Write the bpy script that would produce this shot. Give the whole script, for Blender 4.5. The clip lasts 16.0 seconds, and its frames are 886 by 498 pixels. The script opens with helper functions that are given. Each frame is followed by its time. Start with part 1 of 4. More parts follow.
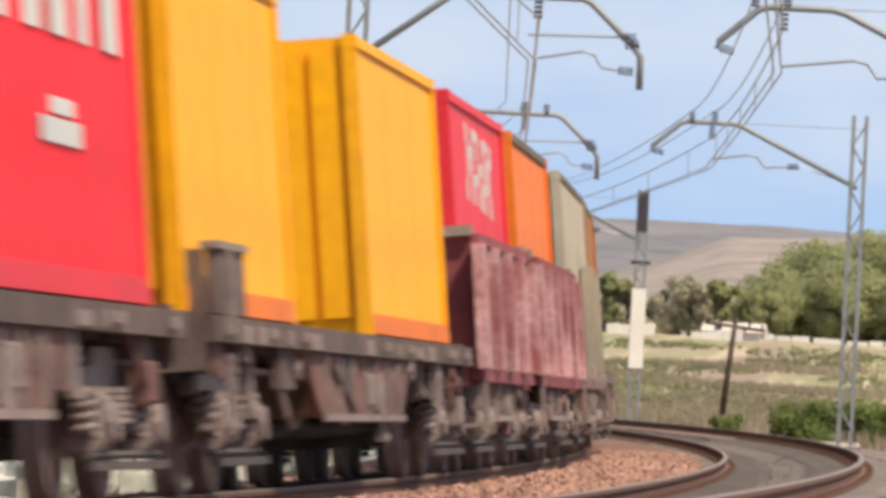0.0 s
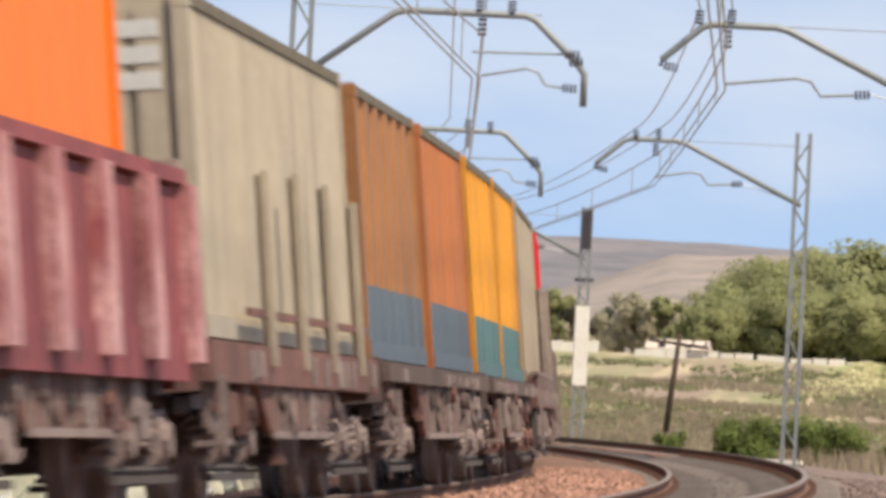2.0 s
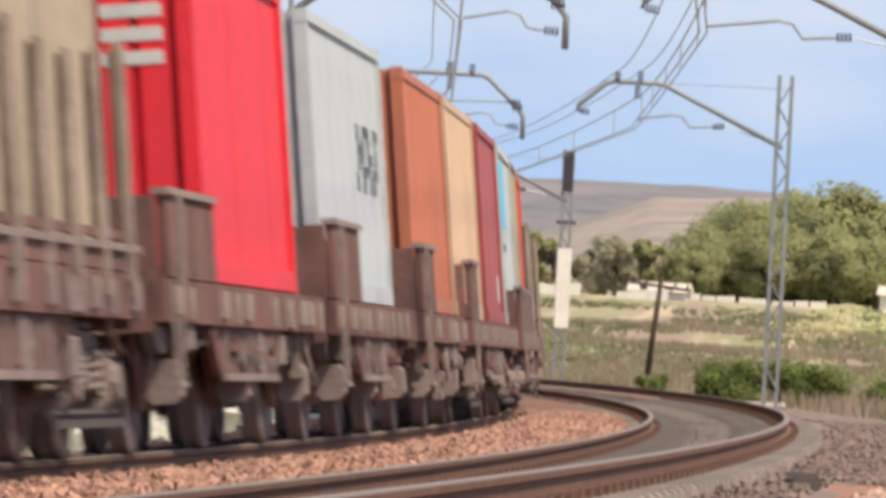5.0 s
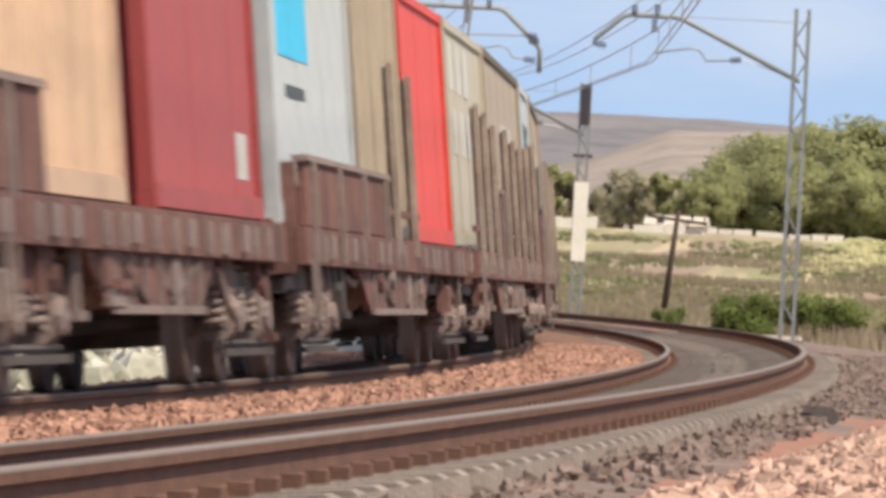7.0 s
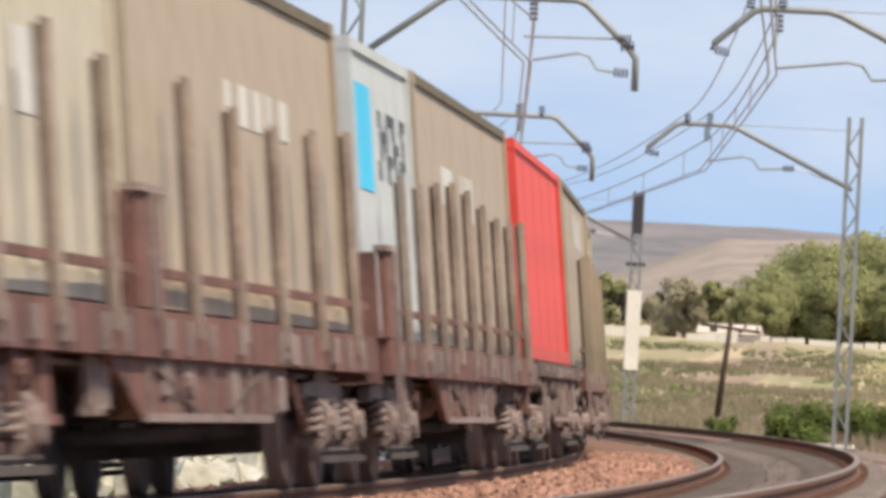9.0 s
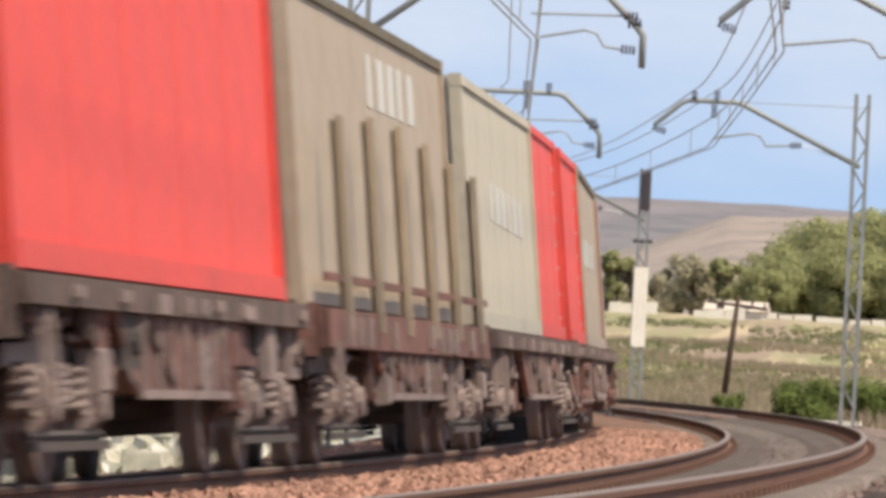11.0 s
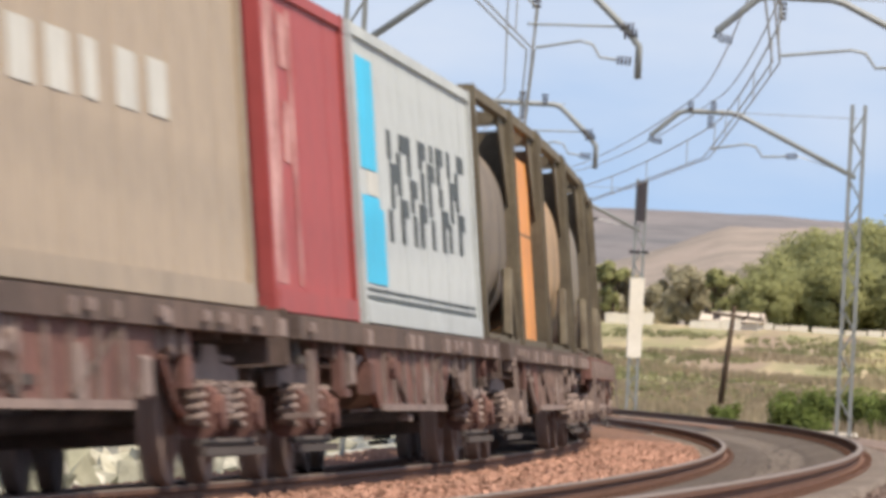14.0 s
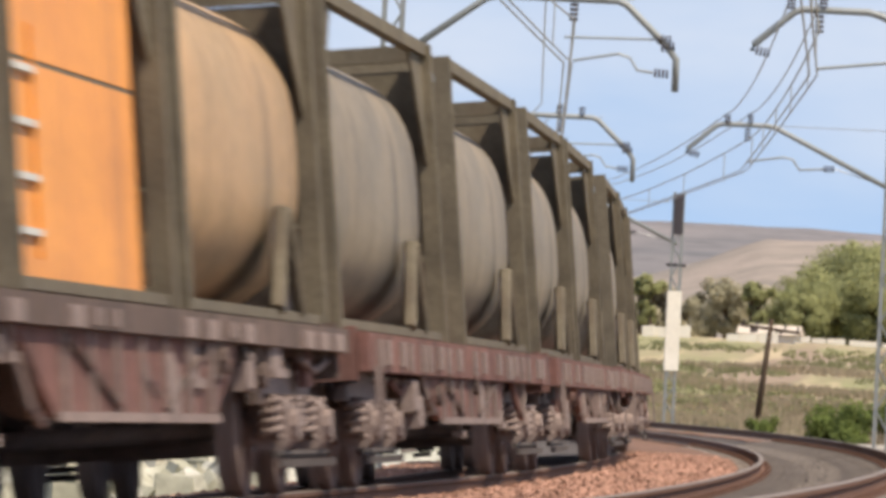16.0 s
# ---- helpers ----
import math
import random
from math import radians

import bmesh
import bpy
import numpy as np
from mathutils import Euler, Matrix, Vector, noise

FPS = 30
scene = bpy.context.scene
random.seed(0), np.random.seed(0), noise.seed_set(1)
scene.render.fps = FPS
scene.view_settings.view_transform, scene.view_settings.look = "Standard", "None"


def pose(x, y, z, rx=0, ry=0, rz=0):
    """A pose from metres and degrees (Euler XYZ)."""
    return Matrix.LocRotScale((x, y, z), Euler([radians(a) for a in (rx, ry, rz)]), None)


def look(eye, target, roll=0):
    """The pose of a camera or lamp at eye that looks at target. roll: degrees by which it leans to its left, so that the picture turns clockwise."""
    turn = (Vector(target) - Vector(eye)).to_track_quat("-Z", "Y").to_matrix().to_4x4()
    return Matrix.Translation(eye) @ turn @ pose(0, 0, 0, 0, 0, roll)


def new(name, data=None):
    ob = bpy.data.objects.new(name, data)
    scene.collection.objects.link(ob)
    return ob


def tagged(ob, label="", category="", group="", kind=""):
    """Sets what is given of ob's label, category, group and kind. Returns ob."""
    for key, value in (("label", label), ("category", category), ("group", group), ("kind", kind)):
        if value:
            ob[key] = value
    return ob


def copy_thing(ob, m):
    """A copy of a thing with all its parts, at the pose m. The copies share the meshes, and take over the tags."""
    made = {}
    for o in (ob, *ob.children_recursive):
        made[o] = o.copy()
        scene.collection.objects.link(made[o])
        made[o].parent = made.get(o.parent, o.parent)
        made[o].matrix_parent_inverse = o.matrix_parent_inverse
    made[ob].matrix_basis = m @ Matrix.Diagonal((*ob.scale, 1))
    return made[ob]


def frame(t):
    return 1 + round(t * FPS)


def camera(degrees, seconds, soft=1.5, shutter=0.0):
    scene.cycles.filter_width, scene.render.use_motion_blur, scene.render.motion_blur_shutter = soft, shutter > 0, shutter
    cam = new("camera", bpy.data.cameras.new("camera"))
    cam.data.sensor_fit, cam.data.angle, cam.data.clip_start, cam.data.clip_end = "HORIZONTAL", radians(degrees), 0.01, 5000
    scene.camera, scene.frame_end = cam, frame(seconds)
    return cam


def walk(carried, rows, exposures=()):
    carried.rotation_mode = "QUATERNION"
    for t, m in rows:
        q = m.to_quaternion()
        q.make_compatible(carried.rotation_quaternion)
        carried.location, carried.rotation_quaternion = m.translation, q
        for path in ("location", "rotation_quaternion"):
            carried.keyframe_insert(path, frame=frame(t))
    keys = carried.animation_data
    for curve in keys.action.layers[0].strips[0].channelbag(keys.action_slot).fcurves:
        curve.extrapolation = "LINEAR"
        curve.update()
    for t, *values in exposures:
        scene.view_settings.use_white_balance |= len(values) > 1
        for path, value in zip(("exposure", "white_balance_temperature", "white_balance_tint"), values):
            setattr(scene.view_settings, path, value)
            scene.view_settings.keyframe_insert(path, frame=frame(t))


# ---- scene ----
CLIP = 16.0
# the plan: the near track's outer rail runs through the origin, heading +y, on a left-hand curve about (-RADIUS, 0)
RADIUS = 939.33          # near track, outer rail
CANT = 0.194             # outer rail over inner rail
GAUGE = 1.74             # rail centre to rail centre
SPACING = 3.90           # outer rail to outer rail of the two tracks
FAR_Z = -0.26            # outer rail of the far track
SPEED = 19.4             # metres a second, towards the camera
EYE = (3.355, 0.0, 0.518)
ROLL = -2.93

cam = camera(7.333, CLIP, soft=4.0, shutter=0.7)


def aim(yaw, pitch):
    """The camera's pose: radians to the left of +y, and up."""
    return Matrix.Translation(EYE) @ Euler((0, 0, yaw)).to_matrix().to_4x4() @ Euler((pitch + math.pi / 2, 0, 0)).to_matrix().to_4x4() @ pose(0, 0, 0, 0, 0, -ROLL)


PATH = [
    (0.0, .14634, .02062), (0.5, .14244, .02139), (1.0, .14206, .02385), (1.5, .13771, .02200), (2.0, .13835, .02353),
    (2.5, .13789, .01929), (3.0, .13436, .01396), (3.5, .13341, .01501), (4.0, .13707, .01809), (4.5, .13535, .01986),
    (5.0, .13531, .01535), (5.2, .13329, .01383), (7.3, .13844, .00464), (7.5, .13899, .00420), (8.0, .13721, .01087),
    (8.5, .13826, .01665), (9.0, .14567, .02090), (9.5, .14484, .01926), (9.7, .14517, .01723), (11.8, .14670, .01857),
    (12.0, .14555, .01938), (12.5, .14347, .02023), (13.0, .14636, .02046), (13.5, .14349, .02074), (14.0, .14604, .01910),
    (14.5, .14967, .01679), (15.0, .15279, .01663), (15.5, .15166, .01894), (16.0, .15150, .02071)]
walk(cam, [(t, aim(a, b)) for t, a, b in PATH], [(0.0, 0.42, 6640, 10), (CLIP, 0.42, 6640, 10)])

# ---- world and sun ----
SUN_TO = Vector((0.63, -0.42, 1.24)).normalized()
world = bpy.data.worlds.new("sky")
scene.world = world
world.use_nodes = True
nt = world.node_tree
sky = nt.nodes.new("ShaderNodeTexSky")
sky.sky_type, sky.sun_disc = "NISHITA", False
sky.sun_elevation = math.asin(SUN_TO.z)
sky.sun_rotation = math.atan2(SUN_TO.x, SUN_TO.y)
sky.air_density, sky.dust_density, sky.ozone_density = 1.0, 0.8, 1.5
nt.nodes["Background"].inputs["Strength"].default_value = 0.147
lift = nt.nodes.new("ShaderNodeVectorMath")
lift.operation = "ADD"
lift.inputs[1].default_value = (0, 0, 0.24)
unit = nt.nodes.new("ShaderNodeVectorMath")
unit.operation = "NORMALIZE"
nt.links.new(nt.nodes.new("ShaderNodeTexCoord").outputs["Generated"], lift.inputs[0])
nt.links.new(lift.outputs[0], unit.inputs[0])
nt.links.new(unit.outputs[0], sky.inputs["Vector"])
# thin high cloud
cloud = nt.nodes.new("ShaderNodeTexNoise")
cloud.inputs["Scale"].default_value, cloud.inputs["Detail"].default_value = 9.0, 7.0
stretch = nt.nodes.new("ShaderNodeMapping")
stretch.inputs["Scale"].default_value = (1.0, 1.0, 3.2)
nt.links.new(nt.nodes.new("ShaderNodeTexCoord").outputs["Generated"], stretch.inputs["Vector"])
nt.links.new(stretch.outputs[0], cloud.inputs["Vector"])
veil = nt.nodes.new("ShaderNodeMapRange")
veil.inputs["From Min"].default_value, veil.inputs["From Max"].default_value = 0.42, 0.72
veil.inputs["To Min"].default_value, veil.inputs["To Max"].default_value = 0.16, 0.70
nt.links.new(cloud.outputs["Fac"], veil.inputs["Value"])
blend = nt.nodes.new("ShaderNodeMix")
blend.data_type = "RGBA"
blend.inputs[7].default_value = (4.35, 4.5, 4.85, 1)
nt.links.new(veil.outputs[0], blend.inputs["Factor"])
nt.links.new(sky.outputs[0], blend.inputs[6])
nt.links.new(blend.outputs[2], nt.nodes["Background"].inputs["Color"])
sun = new("sun", bpy.data.lights.new("sun", "SUN"))
sun.data.energy, sun.data.angle, sun.data.color = 4.8, radians(2.6), (1.0, 0.89, 0.73)
sun.matrix_world = look(SUN_TO * 50, (0, 0, 0))


# ---- materials ----
def material(name, colour, rough=0.6, metal=0.0, second=None, scale=1.0, contrast=0.5, bump=0.2, bump_scale=30.0, streak=0.0, streak_colour=None, per_object=0.0, island=0.0, gloss=0.06):
    """A procedural surface: two noises mix the colours, a stretched one draws streaks, a fine one gives relief."""
    m = bpy.data.materials.new(name)
    m.use_nodes = True
    t = m.node_tree
    b = t.nodes["Principled BSDF"]
    b.inputs["Roughness"].default_value, b.inputs["Metallic"].default_value = rough, metal
    b.inputs["Specular IOR Level"].default_value = gloss
    co = t.nodes.new("ShaderNodeTexCoord").outputs["Object"]

    def noise_at(sc, detail=6.0, vec=None):
        n = t.nodes.new("ShaderNodeTexNoise")
        n.inputs["Scale"].default_value, n.inputs["Detail"].default_value = sc, detail
        t.links.new(vec or co, n.inputs["Vector"])
        return n.outputs["Fac"]

    def ramp(src, lo, hi):
        r = t.nodes.new("ShaderNodeMapRange")
        r.inputs["From Min"].default_value, r.inputs["From Max"].default_value = lo, hi
        t.links.new(src, r.inputs["Value"])
        return r.outputs[0]

    def mix(fac, a, c):
        x = t.nodes.new("ShaderNodeMix")
        x.data_type = "RGBA"
        for sock, v in ((x.inputs["Factor"], fac), (x.inputs[6], a), (x.inputs[7], c)):
            if isinstance(v, (float, int)):
                sock.default_value = v
            elif isinstance(v, tuple):
                sock.default_value = (*v, 1)
            else:
                t.links.new(v, sock)
        return x.outputs[2]

    second = second or tuple(c * 0.6 for c in colour)
    big = ramp(noise_at(scale), 0.5 - 0.25 / max(contrast, 0.01), 0.5 + 0.25 / max(contrast, 0.01))
    out = mix(big, colour, second)
    fine = ramp(noise_at(scale * 9), 0.35, 0.75)
    soft = t.nodes.new("ShaderNodeMath")
    soft.operation = "MULTIPLY"
    soft.inputs[1].default_value = 0.35 * contrast
    t.links.new(fine, soft.inputs[0])
    out = mix(soft.outputs[0], out, tuple(c * 0.55 for c in second))
    if streak:
        mp = t.nodes.new("ShaderNodeMapping")
        mp.inputs["Scale"].default_value = (3.0, 3.0, 0.22)
        t.links.new(co, mp.inputs["Vector"])
        s = t.nodes.new("ShaderNodeMath")
        s.operation = "MULTIPLY"
        s.inputs[1].default_value = streak
        t.links.new(ramp(noise_at(1.6, 5.0, mp.outputs[0]), 0.5, 0.72), s.inputs[0])
        out = mix(s.outputs[0], out, streak_colour or (0.10, 0.07, 0.05))
    for amount, node, sock in ((per_object, "ShaderNodeObjectInfo", "Random"), (island, "ShaderNodeNewGeometry", "Random Per Island")):
        if amount:
            h = t.nodes.new("ShaderNodeHueSaturation")
            v = t.nodes.new("ShaderNodeMapRange")
            v.inputs["To Min"].default_value, v.inputs["To Max"].default_value = 1 - amount, 1 + amount
            t.links.new(t.nodes.new(node).outputs[sock], v.inputs["Value"])
            t.links.new(v.outputs[0], h.inputs["Value"])
            t.links.new(out, h.inputs["Color"])
            out = h.outputs[0]
    t.links.new(out, b.inputs["Base Color"])
    bp = t.nodes.new("ShaderNodeBump")
    bp.inputs["Strength"].default_value, bp.inputs["Distance"].default_value = bump, 0.02
    t.links.new(noise_at(bump_scale), bp.inputs["Height"])
    t.links.new(bp.outputs[0], b.inputs["Normal"])
    return m


def paint(name, colour, dirt=0.35, rough=0.45):
    return material(name, colour, rough, second=tuple(c * 0.72 + 0.02 for c in colour), scale=0.7, contrast=0.75, bump=0.05, bump_scale=14, streak=dirt, streak_colour=tuple(c * 0.25 + 0.05 for c in colour), gloss=0.04)


M = {
    "red": paint("red_paint", (0.78, 0.030, 0.045), 0.15),
    "coral": paint("coral_red_paint", (0.74, 0.082, 0.062), 0.25),
    "maroon": paint("faded_red_paint", (0.40, 0.075, 0.072), 0.5),
    "yellow": paint("yellow_paint", (0.97, 0.425, 0.004), 0.15),
    "orange": paint("orange_paint", (0.85, 0.19, 0.012), 0.15),
    "rust": paint("rusty_orange_paint", (0.345, 0.15, 0.055), 0.95),
    "amber": paint("amber_paint", (0.74, 0.305, 0.016), 0.75),
    "faded_orange": paint("faded_orange_paint", (0.47, 0.155, 0.045), 0.8),
    "sill": material("grimy_dark_sill_paint", (0.19, 0.135, 0.115), 0.82, second=(0.10, 0.078, 0.07), scale=2.4, contrast=1.2, bump=0.3, streak=0.4),
    "blue": paint("grey_blue_paint", (0.105, 0.135, 0.165), 0.7),
    "teal": paint("dull_teal_paint", (0.095, 0.185, 0.185), 0.6),
    "beige": paint("beige_paint", (0.39, 0.315, 0.225), 0.5),
    "buff": paint("buff_paint", (0.44, 0.37, 0.275), 0.5),
    "sand": paint("pale_beige_paint", (0.51, 0.455, 0.355), 0.3),
    "tan": paint("tan_paint", (0.42, 0.335, 0.252), 0.45),
    "white": paint("white_paint", (0.52, 0.545, 0.545), 0.2),
    "peach": paint("peach_paint", (0.62, 0.42, 0.28), 0.3),
    "brick": paint("brick_orange_paint", (0.50, 0.16, 0.09), 0.35),
    "cyan": paint("cyan_marking", (0.055, 0.52, 0.80), 0.05),
    "pale": paint("white_marking", (0.60, 0.585, 0.54), 0.25),
    "grey": paint("dark_grey_marking", (0.07, 0.08, 0.08), 0.05),
    "tank": material("weathered_tank_steel", (0.32, 0.255, 0.185), 0.5, second=(0.19, 0.165, 0.135), scale=0.9, contrast=1.3, bump=0.08, streak=0.75, per_object=0.22, streak_colour=(0.05, 0.04, 0.035)),
    "tank_dark": material("sooty_tank_steel", (0.26, 0.21, 0.165), 0.55, second=(0.16, 0.13, 0.105), scale=1.0, contrast=1.2, bump=0.08, streak=0.8, streak_colour=(0.04, 0.035, 0.03)),
    "tank_tan": material("tan_tank_paint", (0.50, 0.315, 0.175), 0.5, second=(0.34, 0.24, 0.145), scale=0.8, contrast=1.2, bump=0.08, streak=0.6),
    "tank_orange": material("orange_tank_paint", (0.78, 0.325, 0.068), 0.42, second=(0.60, 0.24, 0.068), scale=0.8, contrast=1.0, bump=0.06, streak=0.3),
    "frame": material("olive_grey_frame_paint", (0.19, 0.16, 0.115), 0.65, second=(0.10, 0.085, 0.065), scale=2.5, contrast=1.0, streak=0.4),
    "wagon": material("brown_wagon_paint", (0.25, 0.125, 0.105), 0.78, second=(0.13, 0.08, 0.07), scale=1.9, contrast=1.2, bump=0.25, streak=0.6, streak_colour=(0.06, 0.042, 0.036)),
    "gondola": material("oxide_brown_board_paint", (0.33, 0.095, 0.098), 0.65, second=(0.18, 0.06, 0.066), scale=1.2, contrast=1.0, bump=0.25, streak=0.6, streak_colour=(0.06, 0.03, 0.03)),
    "post": material("worn_pink_brown_post_paint", (0.68, 0.41, 0.39), 0.65, second=(0.33, 0.11, 0.11), scale=1.5, contrast=1.7, bump=0.25, streak=0.5, streak_colour=(0.08, 0.04, 0.04)),
    "running": material("brake_dust_steel", (0.33, 0.255, 0.225), 0.8, second=(0.19, 0.145, 0.132), scale=5, contrast=1.1, bump=0.4),
    "axle": material("dusty_axle_box_steel", (0.345, 0.265, 0.235), 0.8, second=(0.205, 0.16, 0.145), scale=6, contrast=1.0, bump=0.3),
    "stake": material("galvanised_stake_steel", (0.42, 0.345, 0.285), 0.6, second=(0.22, 0.165, 0.135), scale=2, contrast=1.1, bump=0.15),
    "rail_side": material("rusty_rail_steel", (0.19, 0.105, 0.075), 0.7, second=(0.11, 0.065, 0.05), scale=4, contrast=0.7, bump=0.3),
    "rail_top": material("worn_rail_steel", (0.215, 0.175, 0.15), 0.6, gloss=0.2, metal=0.1, second=(0.18, 0.145, 0.125), scale=3, contrast=0.5, bump=0.05),
    "sleeper": material("weathered_concrete", (0.30, 0.255, 0.22), 0.85, second=(0.19, 0.16, 0.14), scale=4, contrast=0.8, bump=0.4, bump_scale=60, per_object=0.15),
    "ballast": material("rusty_ballast_bed", (0.24, 0.13, 0.092), 0.9, second=(0.12, 0.085, 0.07), scale=1.3, contrast=1.1, bump=1.0, bump_scale=18),
    "oily": material("oil_dark_ballast", (0.108, 0.092, 0.085), 0.85, second=(0.074, 0.062, 0.058), scale=1.4, contrast=0.7, bump=0.4, bump_scale=22),
    "gravel": material("tan_gravel_soil", (0.40, 0.29, 0.205), 0.95, second=(0.27, 0.18, 0.13), scale=1.1, contrast=1.2, bump=1.0, bump_scale=26),
    "red_soil": material("red_brown_trodden_soil", (0.31, 0.165, 0.12), 0.95, second=(0.23, 0.13, 0.10), scale=1.6, contrast=0.9, bump=0.5, bump_scale=20),
    "grit": material("grey_shoulder_ballast", (0.26, 0.195, 0.165), 0.92, second=(0.145, 0.11, 0.098), scale=2.5, contrast=1.2, bump=1.0, bump_scale=24),
    "chalk": material("pale_limestone_rubble", (0.62, 0.585, 0.51), 0.95, second=(0.30, 0.295, 0.22), scale=0.55, contrast=1.6, bump=1.0, bump_scale=6),
    "stone": material("ballast_stones", (0.41, 0.23, 0.17), 0.9, second=(0.28, 0.165, 0.125), scale=0.5, contrast=0.9, bump=0.5, island=0.32),
    "shoulder": material("tan_ballast_stones", (0.47, 0.32, 0.25), 0.88, second=(0.33, 0.215, 0.165), scale=0.9, contrast=0.9, bump=0.5, island=0.45),
    "steel": material("galvanised_mast_steel", (0.27, 0.285, 0.29), 0.55, gloss=0.3, metal=0.2, second=(0.20, 0.21, 0.205), scale=2, contrast=0.6, bump=0.1),
    "dark": material("dark_porcelain_and_shade", (0.05, 0.04, 0.045), 0.3, gloss=0.5, scale=6, bump=0.05),
    "wire": material("oxidised_copper_wire", (0.45, 0.46, 0.48), 0.5, metal=0.4, scale=3, bump=0.0),
    "whitewash": material("whitewashed_render", (0.78, 0.74, 0.66), 0.9, second=(0.66, 0.60, 0.50), scale=0.8, contrast=0.7, bump=0.3),
    "roof": material("pale_clay_roof_tiles", (0.66, 0.57, 0.48), 0.85, scale=1.2, contrast=0.7, bump=0.5),
    "wood": material("tarred_pole_wood", (0.085, 0.06, 0.045), 0.85, scale=3, contrast=0.8, bump=0.4),
    "bark": material("bark", (0.12, 0.09, 0.065), 0.9, scale=3, contrast=0.9, bump=0.8),
    "leaf": material("green_foliage", (0.40, 0.40, 0.205), 0.8, second=(0.31, 0.32, 0.15), scale=0.25, contrast=0.9, bump=0.2, island=0.2),
    "olive": material("silver_green_foliage", (0.54, 0.48, 0.345), 0.8, second=(0.33, 0.31, 0.21), scale=0.4, contrast=1.0, bump=0.2, island=0.25),
    "bush": material("bright_shrub_foliage", (0.20, 0.25, 0.075), 0.65, second=(0.115, 0.145, 0.045), scale=2, contrast=1.0, bump=0.2, island=0.35),
    "straw": material("dry_grass", (0.45, 0.36, 0.25), 0.9, second=(0.31, 0.255, 0.17), scale=0.2, contrast=1.0, bump=0.1, island=0.3),
    "seed_heads": material("cream_seed_heads", (0.62, 0.56, 0.34), 0.9, second=(0.45, 0.42, 0.22), scale=0.3, contrast=1.0, bump=0.1, island=0.25),
    "green_grass": material("green_grass", (0.30, 0.295, 0.155), 0.9, second=(0.21, 0.21, 0.11), scale=0.2, contrast=1.0, bump=0.1, island=0.3),
}


def soil_material():
    """Dry field: earth and grass in patches and long furrows, with a greener meadow on one side."""
    m = material("field_soil_and_grass", (0.36, 0.295, 0.20), 0.95, second=(0.245, 0.225, 0.13), scale=0.045, contrast=1.3, bump=0.6, bump_scale=3)
    t = m.node_tree
    b = t.nodes["Principled BSDF"]
    co = t.nodes.new("ShaderNodeTexCoord").outputs["Object"]
    out = [b.inputs["Base Color"].links[0].from_socket]

    def along(axis):
        n = t.nodes.new("ShaderNodeVectorMath")
        n.operation = "DOT_PRODUCT"
        n.inputs[1].default_value = axis
        t.links.new(co, n.inputs[0])
        return n.outputs["Value"]

    furrow = t.nodes.new("ShaderNodeCombineXYZ")
    t.links.new(along((0.22, 0.016, 0)), furrow.inputs[0])
    t.links.new(along((-0.001, 0.011, 0)), furrow.inputs[1])

    def lay(vec, sc, col, lo, hi, most=0.8, fac=None):
        n = t.nodes.new("ShaderNodeTexNoise")
        n.inputs["Scale"].default_value, n.inputs["Detail"].default_value = sc, 8
        t.links.new(vec, n.inputs["Vector"])
        r = t.nodes.new("ShaderNodeMapRange")
        r.inputs["From Min"].default_value, r.inputs["From Max"].default_value = lo, hi
        r.inputs["To Max"].default_value = most
        src = n.outputs["Fac"]
        if fac:
            add = t.nodes.new("ShaderNodeMath")
            add.inputs[1].default_value = 0
            t.links.new(src, add.inputs[0])
            t.links.new(fac, add.inputs[1])
            src = add.outputs[0]
        t.links.new(src, r.inputs["Value"])
        x = t.nodes.new("ShaderNodeMix")
        x.data_type = "RGBA"
        x.inputs[7].default_value = (*col, 1)
        t.links.new(r.outputs[0], x.inputs["Factor"])
        t.links.new(out[-1], x.inputs[6])
        out.append(x.outputs[2])

    lay(co, 0.05, (0.33, 0.365, 0.14), 0.78, 1.1, 0.85, along((0.085, 0.00735, 0)))
    lay(co, 0.12, (0.36, 0.28, 0.20), 0.52, 0.66)
    lay(co, 0.02, (0.23, 0.225, 0.12), 0.46, 0.60)
    lay(furrow.outputs[0], 0.6, (0.25, 0.185, 0.145), 0.48, 0.56, 0.9)
    lay(furrow.outputs[0], 1.3, (0.40, 0.32, 0.215), 0.54, 0.62, 0.85)
    lay(co, 0.6, (0.20, 0.18, 0.11), 0.55, 0.75)
    t.links.new(out[-1], b.inputs["Base Color"])
    return m


def let_light_through(m, share):
    """Thin leaves and blades pass part of the light."""
    t = m.node_tree
    b = t.nodes["Principled BSDF"]
    thin = t.nodes.new("ShaderNodeBsdfTranslucent")
    t.links.new(b.inputs["Base Color"].links[0].from_socket, thin.inputs["Color"])
    mixed = t.nodes.new("ShaderNodeMixShader")
    mixed.inputs[0].default_value = share
    t.links.new(b.outputs[0], mixed.inputs[1])
    t.links.new(thin.outputs[0], mixed.inputs[2])
    t.links.new(mixed.outputs[0], t.nodes["Material Output"].inputs["Surface"])


for key in ("leaf", "olive", "bush", "straw", "green_grass"):
    let_light_through(M[key], 0.5)
M["soil"] = soil_material()
# distance haze is put into the far hill's grey-blue base colour
M["hill"] = material("far_scrub_hill_in_haze", (0.235, 0.21, 0.21), 0.95, second=(0.13, 0.13, 0.14), scale=0.007, contrast=1.5, bump=0.3, bump_scale=0.05)
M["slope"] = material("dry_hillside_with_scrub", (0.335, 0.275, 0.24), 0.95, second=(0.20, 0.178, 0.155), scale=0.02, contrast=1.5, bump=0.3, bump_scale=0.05)


